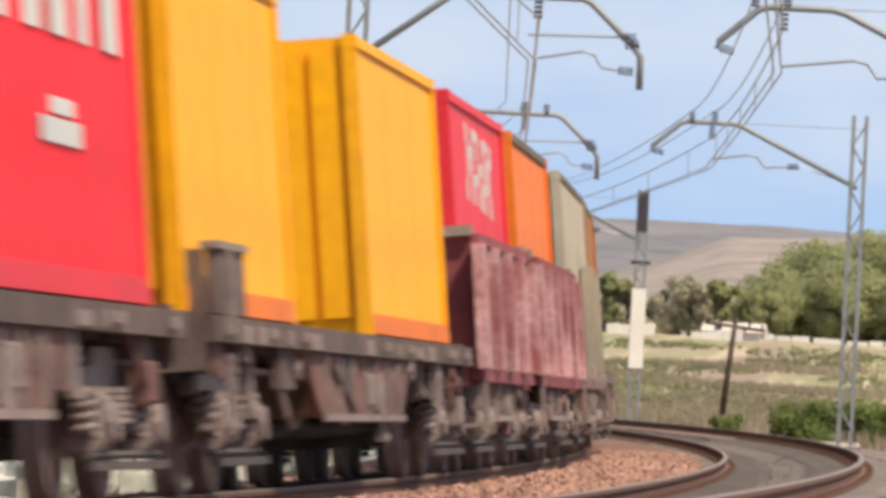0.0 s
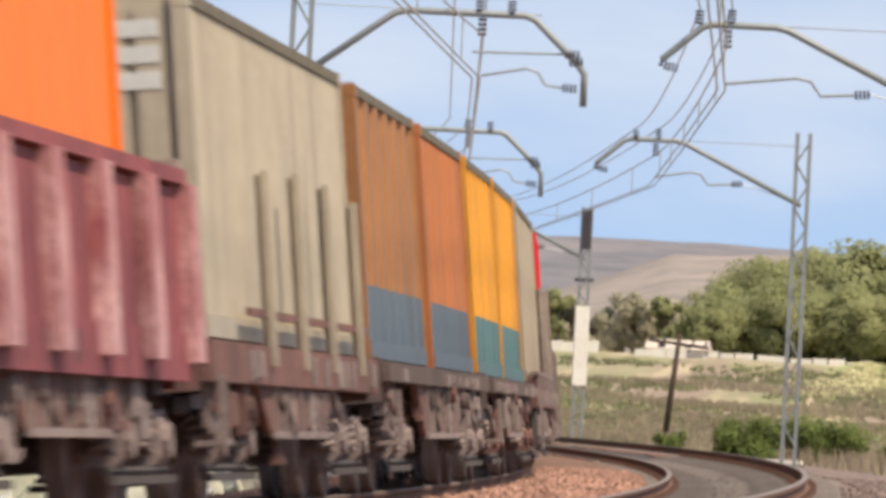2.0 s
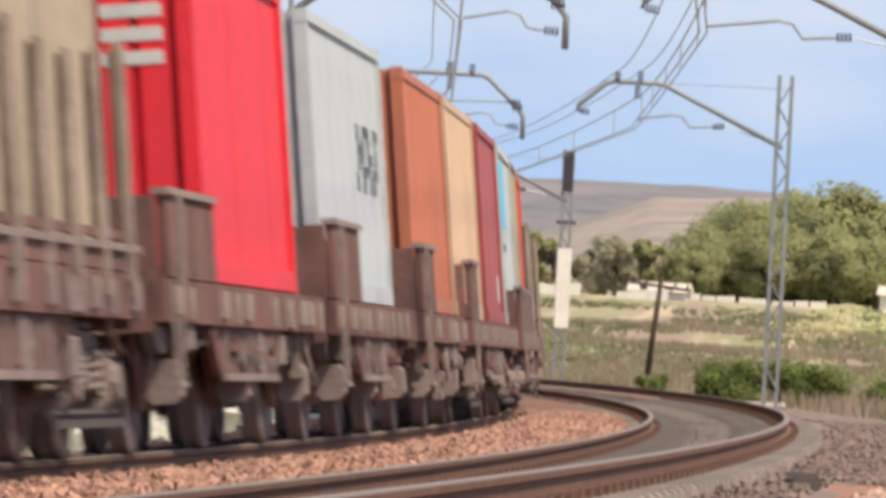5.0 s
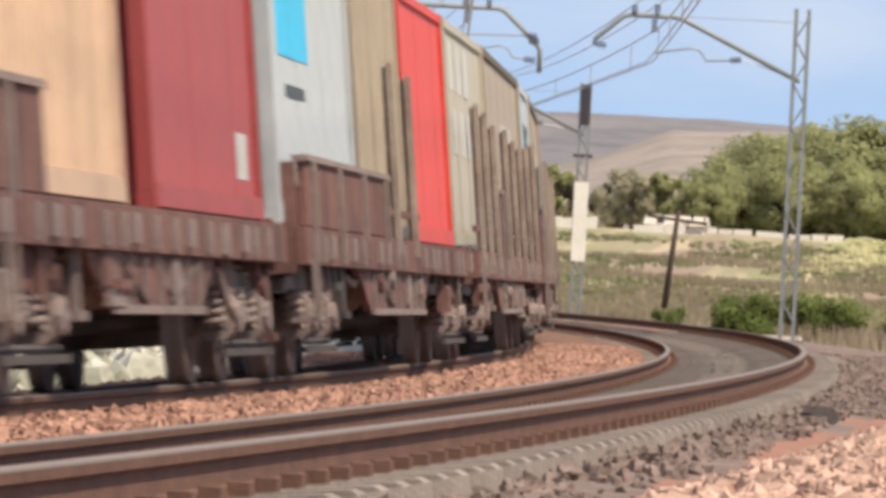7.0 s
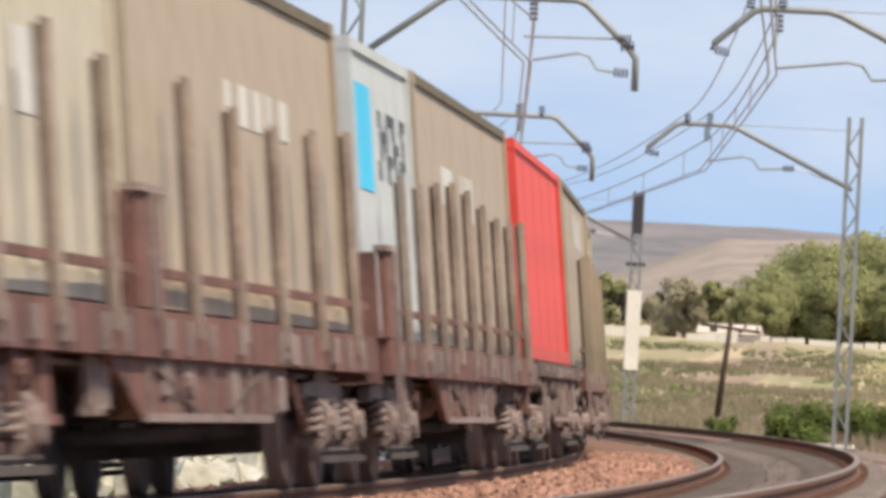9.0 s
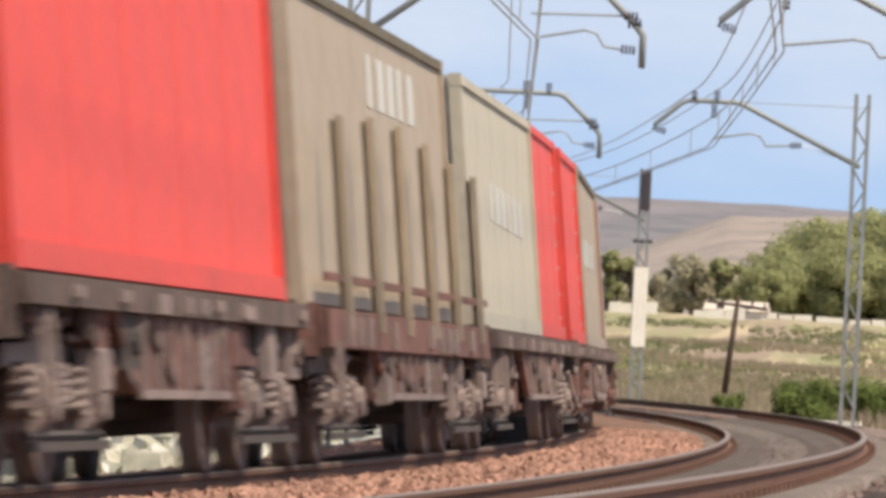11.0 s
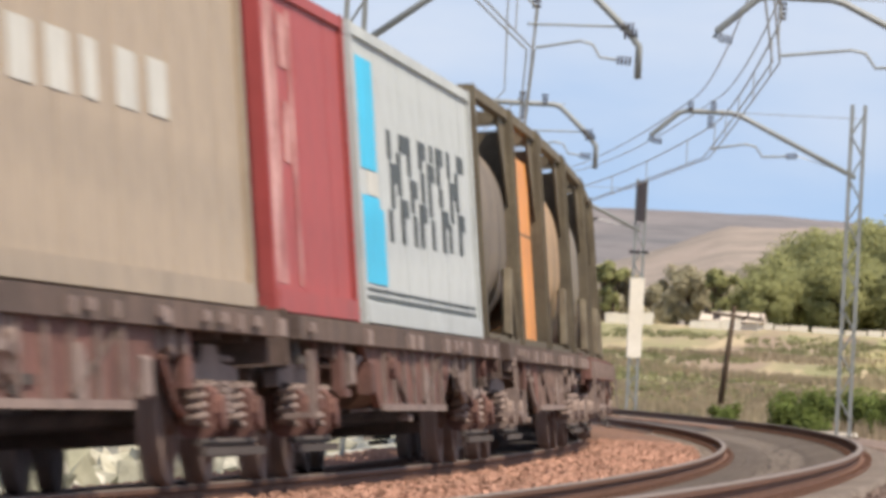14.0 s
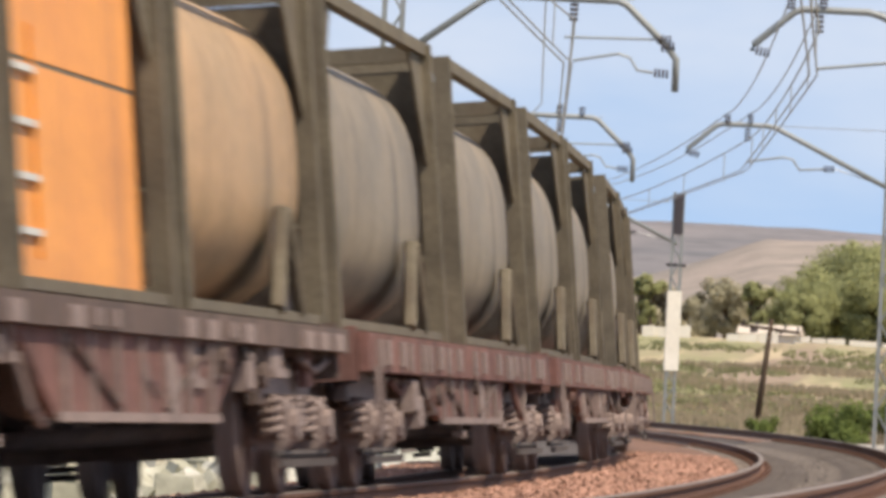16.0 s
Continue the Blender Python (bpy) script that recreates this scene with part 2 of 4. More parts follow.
# ---- mesh helpers ----
class Shape:
    """Gathers boxes, tubes and sweeps into one mesh."""

    def __init__(self):
        self.v, self.f = [], []

    def add(self, verts, faces):
        n = len(self.v)
        self.v += [tuple(p) for p in verts]
        self.f += [tuple(i + n for i in f) for f in faces]
        return self

    def box(self, x0, x1, y0, y1, z0, z1, bevel=0.0):
        if not bevel:
            p = [(x, y, z) for x in (x0, x1) for y in (y0, y1) for z in (z0, z1)]
            return self.add(p, [(0, 1, 3, 2), (4, 6, 7, 5), (0, 4, 5, 1), (2, 3, 7, 6), (0, 2, 6, 4), (1, 5, 7, 3)])
        b = bevel  # chamfered along its length in y
        ring = [(x0 + b, z0), (x1 - b, z0), (x1, z0 + b), (x1, z1 - b), (x1 - b, z1), (x0 + b, z1), (x0, z1 - b), (x0, z0 + b)]
        p = [(x, y, z) for y in (y0, y1) for x, z in ring]
        return self.add(p, [(i, (i + 1) % 8, 8 + (i + 1) % 8, 8 + i) for i in range(8)] + [tuple(range(7, -1, -1)), tuple(range(8, 16))])

    def tube(self, points, radius, sides=8, caps=True):
        pts = [Vector(p) for p in points]
        rad = radius if isinstance(radius, (list, tuple)) else [radius] * len(pts)
        verts, faces = [], []
        for i, p in enumerate(pts):
            d = (pts[min(i + 1, len(pts) - 1)] - pts[max(i - 1, 0)]).normalized()
            a = d.cross(Vector((0, 0, 1)) if abs(d.z) < 0.9 else Vector((1, 0, 0))).normalized()
            b = a.cross(d)
            for k in range(sides):
                w = 2 * math.pi * k / sides
                verts.append(p + rad[i] * (math.cos(w) * a + math.sin(w) * b))
        for i in range(len(pts) - 1):
            for k in range(sides):
                j = (k + 1) % sides
                faces.append((i * sides + k, i * sides + j, (i + 1) * sides + j, (i + 1) * sides + k))
        if caps:
            faces += [tuple(range(sides - 1, -1, -1)), tuple(range((len(pts) - 1) * sides, len(pts) * sides))]
        return self.add(verts, faces)

    def plate(self, outline, x0, x1):
        """An outline of (y, z) pushed along x."""
        n = len(outline)
        p = [(x, y, z) for x in (x0, x1) for y, z in outline]
        return self.add(p, [(i, (i + 1) % n, n + (i + 1) % n, n + i) for i in range(n)] + [tuple(range(n - 1, -1, -1)), tuple(range(n, 2 * n))])

    def mesh(self, name, mat, smooth=False):
        me = bpy.data.meshes.new(name)
        me.from_pydata(self.v, [], self.f)
        bm = bmesh.new()
        bm.from_mesh(me)
        bmesh.ops.recalc_face_normals(bm, faces=bm.faces)
        bm.to_mesh(me)
        bm.free()
        me.materials.append(mat)
        if smooth:
            me.shade_smooth()
        return me


def part(name, shape, mat, parent, label="", smooth=False):
    me = shape if isinstance(shape, bpy.types.Mesh) else shape.mesh(name, mat, smooth)
    ob = new(name, me)
    ob.parent = parent
    if label:
        ob["label"] = label
    return ob


def thing(name, label, category, group="", kind=""):
    ob = new(name)
    ob.empty_display_size = 0.2
    return tagged(ob, label, category, group, kind)


def single(name, shape, mat, label, category="", kind="", group="", smooth=False):
    ob = new(name, shape.mesh(name, mat, smooth))
    return tagged(ob, label, category, group, kind)


def on_curve(s, off, z=0.0):
    """The place s metres along the near outer rail, off metres to its outside."""
    a = s / RADIUS
    r = RADIUS + off
    return Vector((r * math.cos(a) - RADIUS, r * math.sin(a), z))


def sweep(profile, s0, s1, step, closed=True):
    """A profile of (offset, z) swept along the curve."""
    n = len(profile)
    k = int((s1 - s0) / step) + 1
    sh = Shape()
    verts = [on_curve(s0 + (s1 - s0) * i / k, o, z) for i in range(k + 1) for o, z in profile]
    m = n if closed else n - 1
    faces = [(i * n + j, i * n + (j + 1) % n, (i + 1) * n + (j + 1) % n, (i + 1) * n + j) for i in range(k) for j in range(m)]
    return sh.add(verts, faces)


def bed_z(off):
    """Height of the ballast surface at an offset from the near outer rail."""
    pts = ((-14.0, -1.15), (-9.2, -1.10), (-7.4, -0.72), (-6.4, -0.67), (-4.1, -0.50), (-3.8, -0.425), (-3.6, -0.375), (-2.7, -0.37), (-2.2, -0.395), (-1.9, -0.42), (0.45, -0.21), (0.9, -0.25), (1.3, -0.30), (4.0, -0.33), (9.0, -0.36))
    return float(np.interp(off, [p[0] for p in pts], [p[1] for p in pts]))


def mound(s, off):
    """The trodden bank beside the near end of the track."""
    return 0.30 * smooth01((off - 0.9) / 0.9) * (1 - smooth01((s - 28) / 34))


# ---- ground: one sheet to the horizon ----
def smooth01(x):
    x = min(max(x, 0.0), 1.0)
    return x * x * (3 - 2 * x)


def ground_z(x, y):
    r = math.hypot(x + RADIUS, y) - RADIUS
    d = math.hypot(x - EYE[0], y)
    z = -1.25 + 0.88 * smooth01((r - 0.5) / 3.2)
    if r > 2.5:
        z += mound(RADIUS * math.atan2(y, x + RADIUS), r)
    side = smooth01((r - 8) / 40)
    z += side * (8.2 * smooth01((d - 300) / 420) * (0.9 + 0.2 * noise.noise((x * 0.006, y * 0.006, 0))))
    z += side * 0.5 * noise.noise((x * 0.03, y * 0.03, 3.1)) * smooth01((d - 200) / 150)
    if r > 6:
        z += 0.07 * noise.noise((x * 0.5, y * 0.5, 1.0))
    if d > 1100:
        th = math.atan2(-(x - EYE[0]), y)
        rough = 1.6 * noise.noise((x * 0.012, y * 0.006, 2.0)) + 0.8 * noise.noise((x * 0.04, y * 0.02, 5.0))
        near = float(np.interp(th, (0.085, 0.105, 0.114, 0.122, 0.14), (44, 41.5, 35, 30, 25)))
        near *= smooth01((d - 1100) / 950) * (1 - 0.7 * smooth01((d - 2080) / 500))
        back = (86 + 2.0 * math.sin((0.1224 - th) * 95) + 1.5 * noise.noise((th * 60, 0, 0))) * smooth01((d - 2250) / 1350)
        z += max(near, back) + rough * smooth01((d - 1100) / 300)
    return z


def build_ground():
    angles = sorted(set([radians(a) for a in np.arange(-180, 180, 6.0)] + [radians(a) for a in np.arange(0, 18, 0.1)]))
    radii = [0.0, 1.5, 3, 5, 7, 9] + list(np.geomspace(11, 4600, 170))
    sh = Shape()
    verts = [(EYE[0], 0, ground_z(EYE[0], 0))]
    n = len(angles)
    for d in radii[1:]:
        for a in angles:
            x, y = EYE[0] - d * math.sin(a), d * math.cos(a)
            verts.append((x, y, ground_z(x, y)))
    faces = [(0, 1 + i, 1 + (i + 1) % n) for i in range(n)]
    for k in range(len(radii) - 2):
        for i in range(n):
            j = (i + 1) % n
            faces.append((1 + k * n + i, 1 + (k + 1) * n + i, 1 + (k + 1) * n + j, 1 + k * n + j))
    sh.add(verts, faces)
    ob = single("ground", sh, M["soil"], "dry field with patches of green and straw-coloured grass", "ground", "structure", smooth=True)
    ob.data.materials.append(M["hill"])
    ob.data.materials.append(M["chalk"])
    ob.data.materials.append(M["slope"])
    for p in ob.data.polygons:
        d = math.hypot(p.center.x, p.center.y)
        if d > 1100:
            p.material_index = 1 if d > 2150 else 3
        elif math.hypot(p.center.x + RADIUS, p.center.y) - RADIUS < -7:
            p.material_index = 2
    return ob


build_ground()


# ---- tracks ----
def build_tracks():
    offs = [-14.0, -11.5, -9.2, -8.3, -7.4, -6.9, -6.4] + list(np.arange(-6.0, 4.1, 0.2))
    prof = [(o, bed_z(o)) for o in offs]
    sh = sweep(prof, -60, 420, 1.0, closed=False)
    sh.v = [(x, y, z + mound(RADIUS * math.atan2(y, x + RADIUS), math.hypot(x + RADIUS, y) - RADIUS) + 0.02 * noise.noise((x * 3, y * 3, 0)) + 0.03 * noise.noise((x * 0.7, y * 0.7, 5))) for x, y, z in sh.v]
    bed = single("ballast_bed", sh, M["ballast"], "bed of rust-stained ballast under the double track", "ballast", "structure", smooth=True)
    for key in ("oily", "grit", "red_soil", "gravel", "chalk"):
        bed.data.materials.append(M[key])
    n = len(offs) - 1
    for i, p in enumerate(bed.data.polygons):
        o = offs[i % n]
        if -1.75 < o < -0.05 or -5.6 < o < -4.0:
            p.material_index = 1
        elif o < -7.0:
            p.material_index = 5
        elif o > 0.3:
            edge = o + 0.25 * noise.noise((p.center.x, p.center.y * 0.25, 9))
            s_mid = RADIUS * math.atan2(p.center.y, p.center.x + RADIUS)
            dark = s_mid + 9 * noise.noise((p.center.x * 0.8, p.center.y * 0.2, 2)) > 52
            p.material_index = 2 if edge < 0.8 or dark else 3 if edge < 1.4 else 4
    track_near = thing("track_near", "railway track with rusty rails on concrete sleepers", "railway track", kind="structure")
    track_far = thing("track_far", "railway track carrying the goods train", "railway track", kind="structure")
    foot = [(-0.070, -0.159), (0.070, -0.159), (0.070, -0.148), (0.012, -0.128), (0.009, -0.052), (0.034, -0.040), (0.0345, -0.010), (-0.0345, -0.010), (-0.034, -0.040), (-0.009, -0.052), (-0.012, -0.128), (-0.070, -0.148)]
    head = [(-0.0345, -0.0095), (0.0345, -0.0095), (0.0335, -0.003), (0.022, 0.0), (-0.022, 0.0), (-0.0335, -0.003)]
    for track, rails in ((track_near, ((0, 0), (-GAUGE, -CANT))), (track_far, ((-SPACING, FAR_Z), (-SPACING - GAUGE, FAR_Z - CANT)))):
        for o, z in rails:
            rail = part("rail", sweep([(o + a, z + b) for a, b in foot], -60, 420, 0.8), M["rail_side"], track)
            part("rail_head", sweep([(o + a, z + b) for a, b in head], -60, 420, 0.8), M["rail_top"], rail, "polished running surface")
    # sleepers: concrete, tapered ends, dipped middle
    tilt = math.atan2(CANT, GAUGE)
    sl = Shape()
    top = [(-1.3, 0.165), (-1.27, 0.185), (-0.94, 0.192), (-0.5, 0.20), (-0.2, 0.16), (0.2, 0.16), (0.5, 0.20), (0.94, 0.192), (1.27, 0.185), (1.3, 0.165)]
    ring = [(-1.3, 0.0)] + top + [(1.3, 0.0)]
    p = [(x, w * s, z) for s in (-1, 1) for x, z in ring for w in ((0.14 if z < 0.1 else 0.10),)]
    k = len(ring)
    sl.add(p, [(i, (i + 1) % k, k + (i + 1) % k, k + i) for i in range(k)] + [tuple(range(k - 1, -1, -1)), tuple(range(k, 2 * k))])
    for x in (-1.3, 1.3):
        sl.box(x - 0.002 if x < 0 else x - 0.02, x + 0.02 if x < 0 else x + 0.002, -0.09, 0.09, 0.02, 0.15)
    mesh = sl.mesh("sleeper", M["sleeper"])
    mesh.materials.append(M["oily"])             # oil and brake dust lie on the middle
    for f in mesh.polygons:
        f.material_index = 1 if abs(f.center.x) < 0.95 and f.normal.z > 0.5 else 0
    clips = Shape()
    for track, o, zo, s0, count in ((track_near, -GAUGE / 2, -CANT / 2, 9.0, 235), (track_far, -SPACING - GAUGE / 2, FAR_Z - CANT / 2, 24.0, 150)):
        for i in range(count):
            s = s0 + i * 0.6
            ob = part("sleeper", mesh, None, track)
            c = on_curve(s, o, zo - 0.159 - 0.20)
            ob.matrix_basis = Matrix.Translation(c) @ Euler((0, -tilt, s / RADIUS)).to_matrix().to_4x4()
            if track is track_near:
                for side in (-1, 1):
                    for e in (-0.10, 0.10):
                        q = on_curve(s, o + side * GAUGE / 2 + e, zo + side * CANT / 2 - 0.145)
                        clips.box(q.x - 0.035, q.x + 0.035, q.y - 0.05, q.y + 0.05, q.z - 0.02, q.z + 0.035)
    part("rail_clips", clips, M["rail_side"], track_near, "rusty rail clips")["kind"] = "stuff"


build_tracks()


def scatter_stones(name, mat, zones, count, size, label, seed):
    """Loose broken stones over strips of the bed: (s0, s1, offset0, offset1)."""
    rng = np.random.default_rng(seed)
    base = np.array([(x, y, z) for x in (-1, 1) for y in (-1, 1) for z in (-1, 1)], float) * 0.6
    quad = np.array([(0, 1, 3, 2), (4, 6, 7, 5), (0, 4, 5, 1), (2, 3, 7, 6), (0, 2, 6, 4), (1, 5, 7, 3)])
    area = np.array([(b - a) * (d - c) for a, b, c, d in zones])
    vs = []
    for _ in range(count):
        a, b, c, d = zones[rng.choice(len(zones), p=area / area.sum())]
        s, o = a + (b - a) * rng.random() ** 1.4, rng.uniform(c, d)
        q = on_curve(s, o, bed_z(o) + mound(s, o) + size * 0.2)
        q = np.array(q)
        m = np.array(Euler(rng.uniform(0, 6.28, 3)).to_matrix())
        v = (base * rng.uniform(0.55, 1.25, (8, 1)) * rng.uniform(0.6, 1.3, (1, 3)) * size * rng.uniform(0.5, 1.2)) @ m.T
        vs.append(v + q)
    verts = np.concatenate(vs)
    faces = (quad[None] + 8 * np.arange(count)[:, None, None]).reshape(-1, 4)
    me = bpy.data.meshes.new(name)
    me.from_pydata(verts.tolist(), [], faces.tolist())
    me.materials.append(mat)
    return tagged(new(name, me), label, "ballast", kind="stuff")


scatter_stones("ballast_stones", M["stone"], [(20, 120, -3.8, -2.1), (24, 120, -8.0, -6.2)], 20000, 0.047, "rust-tinted ballast stones between the tracks", 3)
scatter_stones("shoulder_stones", M["shoulder"], [(9, 50, 1.42, 3.2), (9, 30, 1.42, 3.2)], 17000, 0.036, "tan broken stones on the bank beside the track", 4)
scatter_stones("shoulder_grit", M["grit"], [(10, 90, 0.42, 0.85), (50, 120, 0.85, 3.6)], 9000, 0.042, "grey ballast stones beside the sleeper ends", 6)
scatter_stones("limestone_rubble", M["chalk"], [(24, 140, -12.5, -8.6)], 900, 0.42, "pale limestone rubble along the far side of the track", 8)
scatter_stones("track_stones", M["oily"], [(12, 110, -1.6, -0.15)], 5000, 0.035, "oil-darkened stones between the rails", 5)


# ---- the train ----
TRAIN = []                                    # (thing, u of its middle)
ARC = RADIUS - SPACING - GAUGE / 2            # far track, centre line
TILT = math.degrees(math.atan2(CANT, GAUGE))
MID_Z = FAR_Z - CANT / 2


def train_pose(s):
    a = s / ARC
    return pose(ARC * math.cos(a) - RADIUS, ARC * math.sin(a), MID_Z, 0, -TILT, math.degrees(a))


def put(ob, u):
    TRAIN.append((ob, u))
    ob.matrix_basis = train_pose(u)
    return ob


def ribbed(x, y0, y1, z0, z1, pitch, depth, thick=0.012):
    """A corrugated wall in the plane x = const, ribs upright."""
    sh = Shape()
    n = max(2, round((y1 - y0) / pitch))
    w = (y1 - y0) / n
    line = []
    for i in range(n):
        a = y0 + i * w
        line += [(x, a), (x, a + 0.32 * w), (x - depth, a + 0.5 * w), (x - depth, a + 0.82 * w)]
    line.append((x, y1))
    t = -thick if x > 0 else thick
    ring = line + [(a + t, b) for a, b in reversed(line)]
    k = len(ring)
    m = len(line)
    verts = [(a, b, z) for z in (z0, z1) for a, b in ring]
    faces = [(i, (i + 1) % k, k + (i + 1) % k, k + i) for i in range(k)]
    faces += [(i, i + 1, k - 2 - i, k - 1 - i) for i in range(m - 1)] + [(k + i, k + k - 1 - i, k + k - 2 - i, k + i + 1) for i in range(m - 1)]
    return sh.add(verts, faces)


def bars(ob, parent_mat, x, marks):
    """Markings as plain raised bars on the camera's side: (y0, y1, z0, z1)."""
    for y0, y1, z0, z1 in marks:
        part("marking", Shape().box(x, x + 0.006, y0, y1, z0, z1), parent_mat, ob)


def container(u0, u1, mat, label, style="ribs", low=None, marks=(), cyan=(), dark=(), height=2.44, base=1.18, width=2.44, end_marks=(), group="containers on the train"):
    """A box container: corner posts, rails, ribbed or sheeted walls, doors at its trailing end."""
    half, w = (u1 - u0) / 2, width / 2
    c = thing("container", label, "container", group)
    m = M[mat]
    top = base + height
    ml = M[low] if low else m
    split = base + 0.275 * height if low else None
    for x in (-1, 1):
        for y in (-1, 1):
            xs, ys = sorted((x * w, x * (w - 0.12))), sorted((y * half, y * (half - 0.14)))
            part("corner_post", Shape().box(xs[0], xs[1], ys[0], ys[1], base + 0.12, top - 0.12), m, c)
            for zz in (base, top - 0.118):
                part("corner_casting", Shape().box(xs[0] - 0.004, xs[1] + 0.004, ys[0] - 0.004, ys[1] + 0.004, zz, zz + 0.118), m, c)
        xs = sorted((x * (w - 0.006), x * (w - 0.09)))
        part("bottom_rail", Shape().box(*sorted((x * (w + 0.012), x * (w - 0.09))), -half + 0.14, half - 0.14, base + 0.01, base + 0.17), M["orange"] if mat == "yellow" else ml, c)
        part("top_rail", Shape().box(xs[0], xs[1], -half + 0.14, half - 0.14, top - 0.10, top - 0.01), M["frame"] if mat in ("tan", "buff", "beige", "rust", "amber", "faded_orange", "orange") else m, c)
        pieces = ((base + 0.171, split, ml), (split + 0.001, top - 0.101, m)) if low else ((base + 0.171, top - 0.101, m),)
        for z0, z1, mm in pieces:
            if style == "ribs":
                sh = ribbed(x * (w - 0.02), -half + 0.14, half - 0.14, z0, z1, 0.28, 0.036 * x)
            elif style == "deep":
                sh = ribbed(x * (w - 0.012), -half + 0.14, half - 0.14, z0, z1, 1.15, 0.10 * x)
            else:
                a, b = -half + 0.14, half - 0.14
                xs2 = sorted((x * (w - 0.062), x * (w - 0.049)))
                sh = Shape().box(xs2[0], xs2[1], a, b, z0, z1)
            panel = part("side_panel", sh, mm, c)
            if style == "sheet":
                n = max(2, round((u1 - u0) / 1.2))
                step = (b - a) / n
                xs2 = sorted((x * (w - 0.0485), x * (w - 0.035)))
                me = Shape().box(xs2[0], xs2[1], 0.004, step - 0.004, z0, z1).mesh("sheet", mm)
                for i in range(n):
                    part("sheet", me, mm, panel).matrix_basis = pose(-0.003 * x * (i % 2), a + i * step, 0)
    front = part("end_wall", Shape().box(-w + 0.12, w - 0.12, -half + 0.07, -half + 0.09, base + 0.02, top - 0.02), m, c)
    n = 8
    step = (2 * w - 0.26) / n
    me = Shape().box(0.01, step - 0.05, -half + 0.03, -half + 0.069, base + 0.15, top - 0.12).mesh("end_rib", m)
    for i in range(n):
        part("end_rib", me, m, front).matrix_basis = pose(-w + 0.13 + i * step, 0, 0)
    for x0, x1, z0, z1 in end_marks:
        part("end_marking", Shape().box(x0, x1, -half + 0.022, -half + 0.0295, base + z0 * height, base + z1 * height), M["pale"], c)
    for x in (-1, 1):
        xs = sorted((x * 0.01, x * (w - 0.13)))
        d = part("door", Shape().box(xs[0], xs[1], half - 0.09, half - 0.05, base + 0.14, top - 0.13), m, c)
        for k in (0.35, 0.75):
            part("lock_rod", Shape().tube([(x * w * k, half - 0.03, base + 0.1), (x * w * k, half - 0.03, top - 0.1)], 0.018, 6), M["stake"], d)
    part("header", Shape().box(-w + 0.12, w - 0.12, half - 0.13, half - 0.01, top - 0.12, top - 0.01), m, c)
    roof = Shape()
    k = max(3, round((u1 - u0) / 0.5))
    for i in range(k):
        a, b = -half + 0.15 + (2 * half - 0.3) * i / k, -half + 0.15 + (2 * half - 0.3) * (i + 1) / k
        roof.box(-w + 0.08, w - 0.08, a, b - 0.03, top - 0.05, top - 0.025 if i % 2 else top - 0.014)
    part("roof", roof, m, c)
    part("floor", Shape().box(-w + 0.09, w - 0.09, -half + 0.14, half - 0.14, base + 0.02, base + 0.14), M["frame"], c)
    x = w - 0.0345 if style == "sheet" else w - 0.018
    for mm, group_marks in ((M["pale"], marks), (M["cyan"], cyan), (M["grey"], dark)):
        bars(c, mm, x, [(-half + a * 2 * half, -half + b * 2 * half, base + z0 * height, base + z1 * height) for a, b, z0, z1 in group_marks])
    return put(c, (u0 + u1) / 2)


def letters(a, b, z0, z1, n, lean=0.0, split=False):
    """A row of n upright bars that stands for lettering."""
    w = (b - a) / n
    out = []
    for i in range(n):
        dz = lean * i
        wide = 0.62 if i % 3 else 0.42
        if split:                                # strokes broken at uneven heights, joined by short cross bars
            h, left = z1 - z0, a + i * w
            cuts = (0.0, 0.30 + 0.12 * (i % 2), 0.62 + 0.10 * ((i + 1) % 3), 1.0)
            for k in range(3):
                shift = 0.16 * w * ((i + 2 * k) % 3)
                lo, hi = z0 + dz + h * cuts[k], z0 + dz + h * cuts[k + 1] - 0.02 * h
                out.append((left + shift, left + shift + 0.34 * w, lo, hi))
                if (i + k) % 2:
                    out.append((left + shift + 0.345 * w, left + shift + 0.72 * w, hi - 0.16 * h, hi))
        else:
            out.append((a + i * w, a + i * w + wide * w, z0 + dz, z1 + dz))
    return out


SHARED = {}


WHEELS = []                                   # (wheelset, its place along the wagon)
TYRE = 0.46


def wheelset(parent, y):
    """An axle with two flanged wheels that turn about it."""
    if "axle" not in SHARED:
        SHARED["axle"] = Shape().tube([(-1.0, 0, 0), (1.0, 0, 0)], 0.07, 8).mesh("wheelset", M["running"])
        for x in (-1, 1):
            sh = Shape().tube([(x * 0.80, 0, 0), (x * 0.835, 0, 0)], 0.495, 28)
            sh.tube([(x * 0.836, 0, 0), (x * 0.94, 0, 0)], TYRE, 28).tube([(x * 0.941, 0, 0), (x * 0.985, 0, 0)], 0.13, 12)
            for k in range(4):
                a = k * math.pi / 2
                sh.tube([(x * 0.939, 0.27 * math.cos(a), 0.27 * math.sin(a)), (x * 0.948, 0.27 * math.cos(a), 0.27 * math.sin(a))], 0.06, 8)
            SHARED["wheel", x] = sh.mesh("wheel", M["running"])
    ws = part("wheelset", SHARED["axle"], None, parent)
    ws.matrix_basis = pose(0, y, TYRE)
    for x in (-1, 1):
        part("wheel", SHARED["wheel", x], None, ws)
    WHEELS.append((ws, y))
    return ws


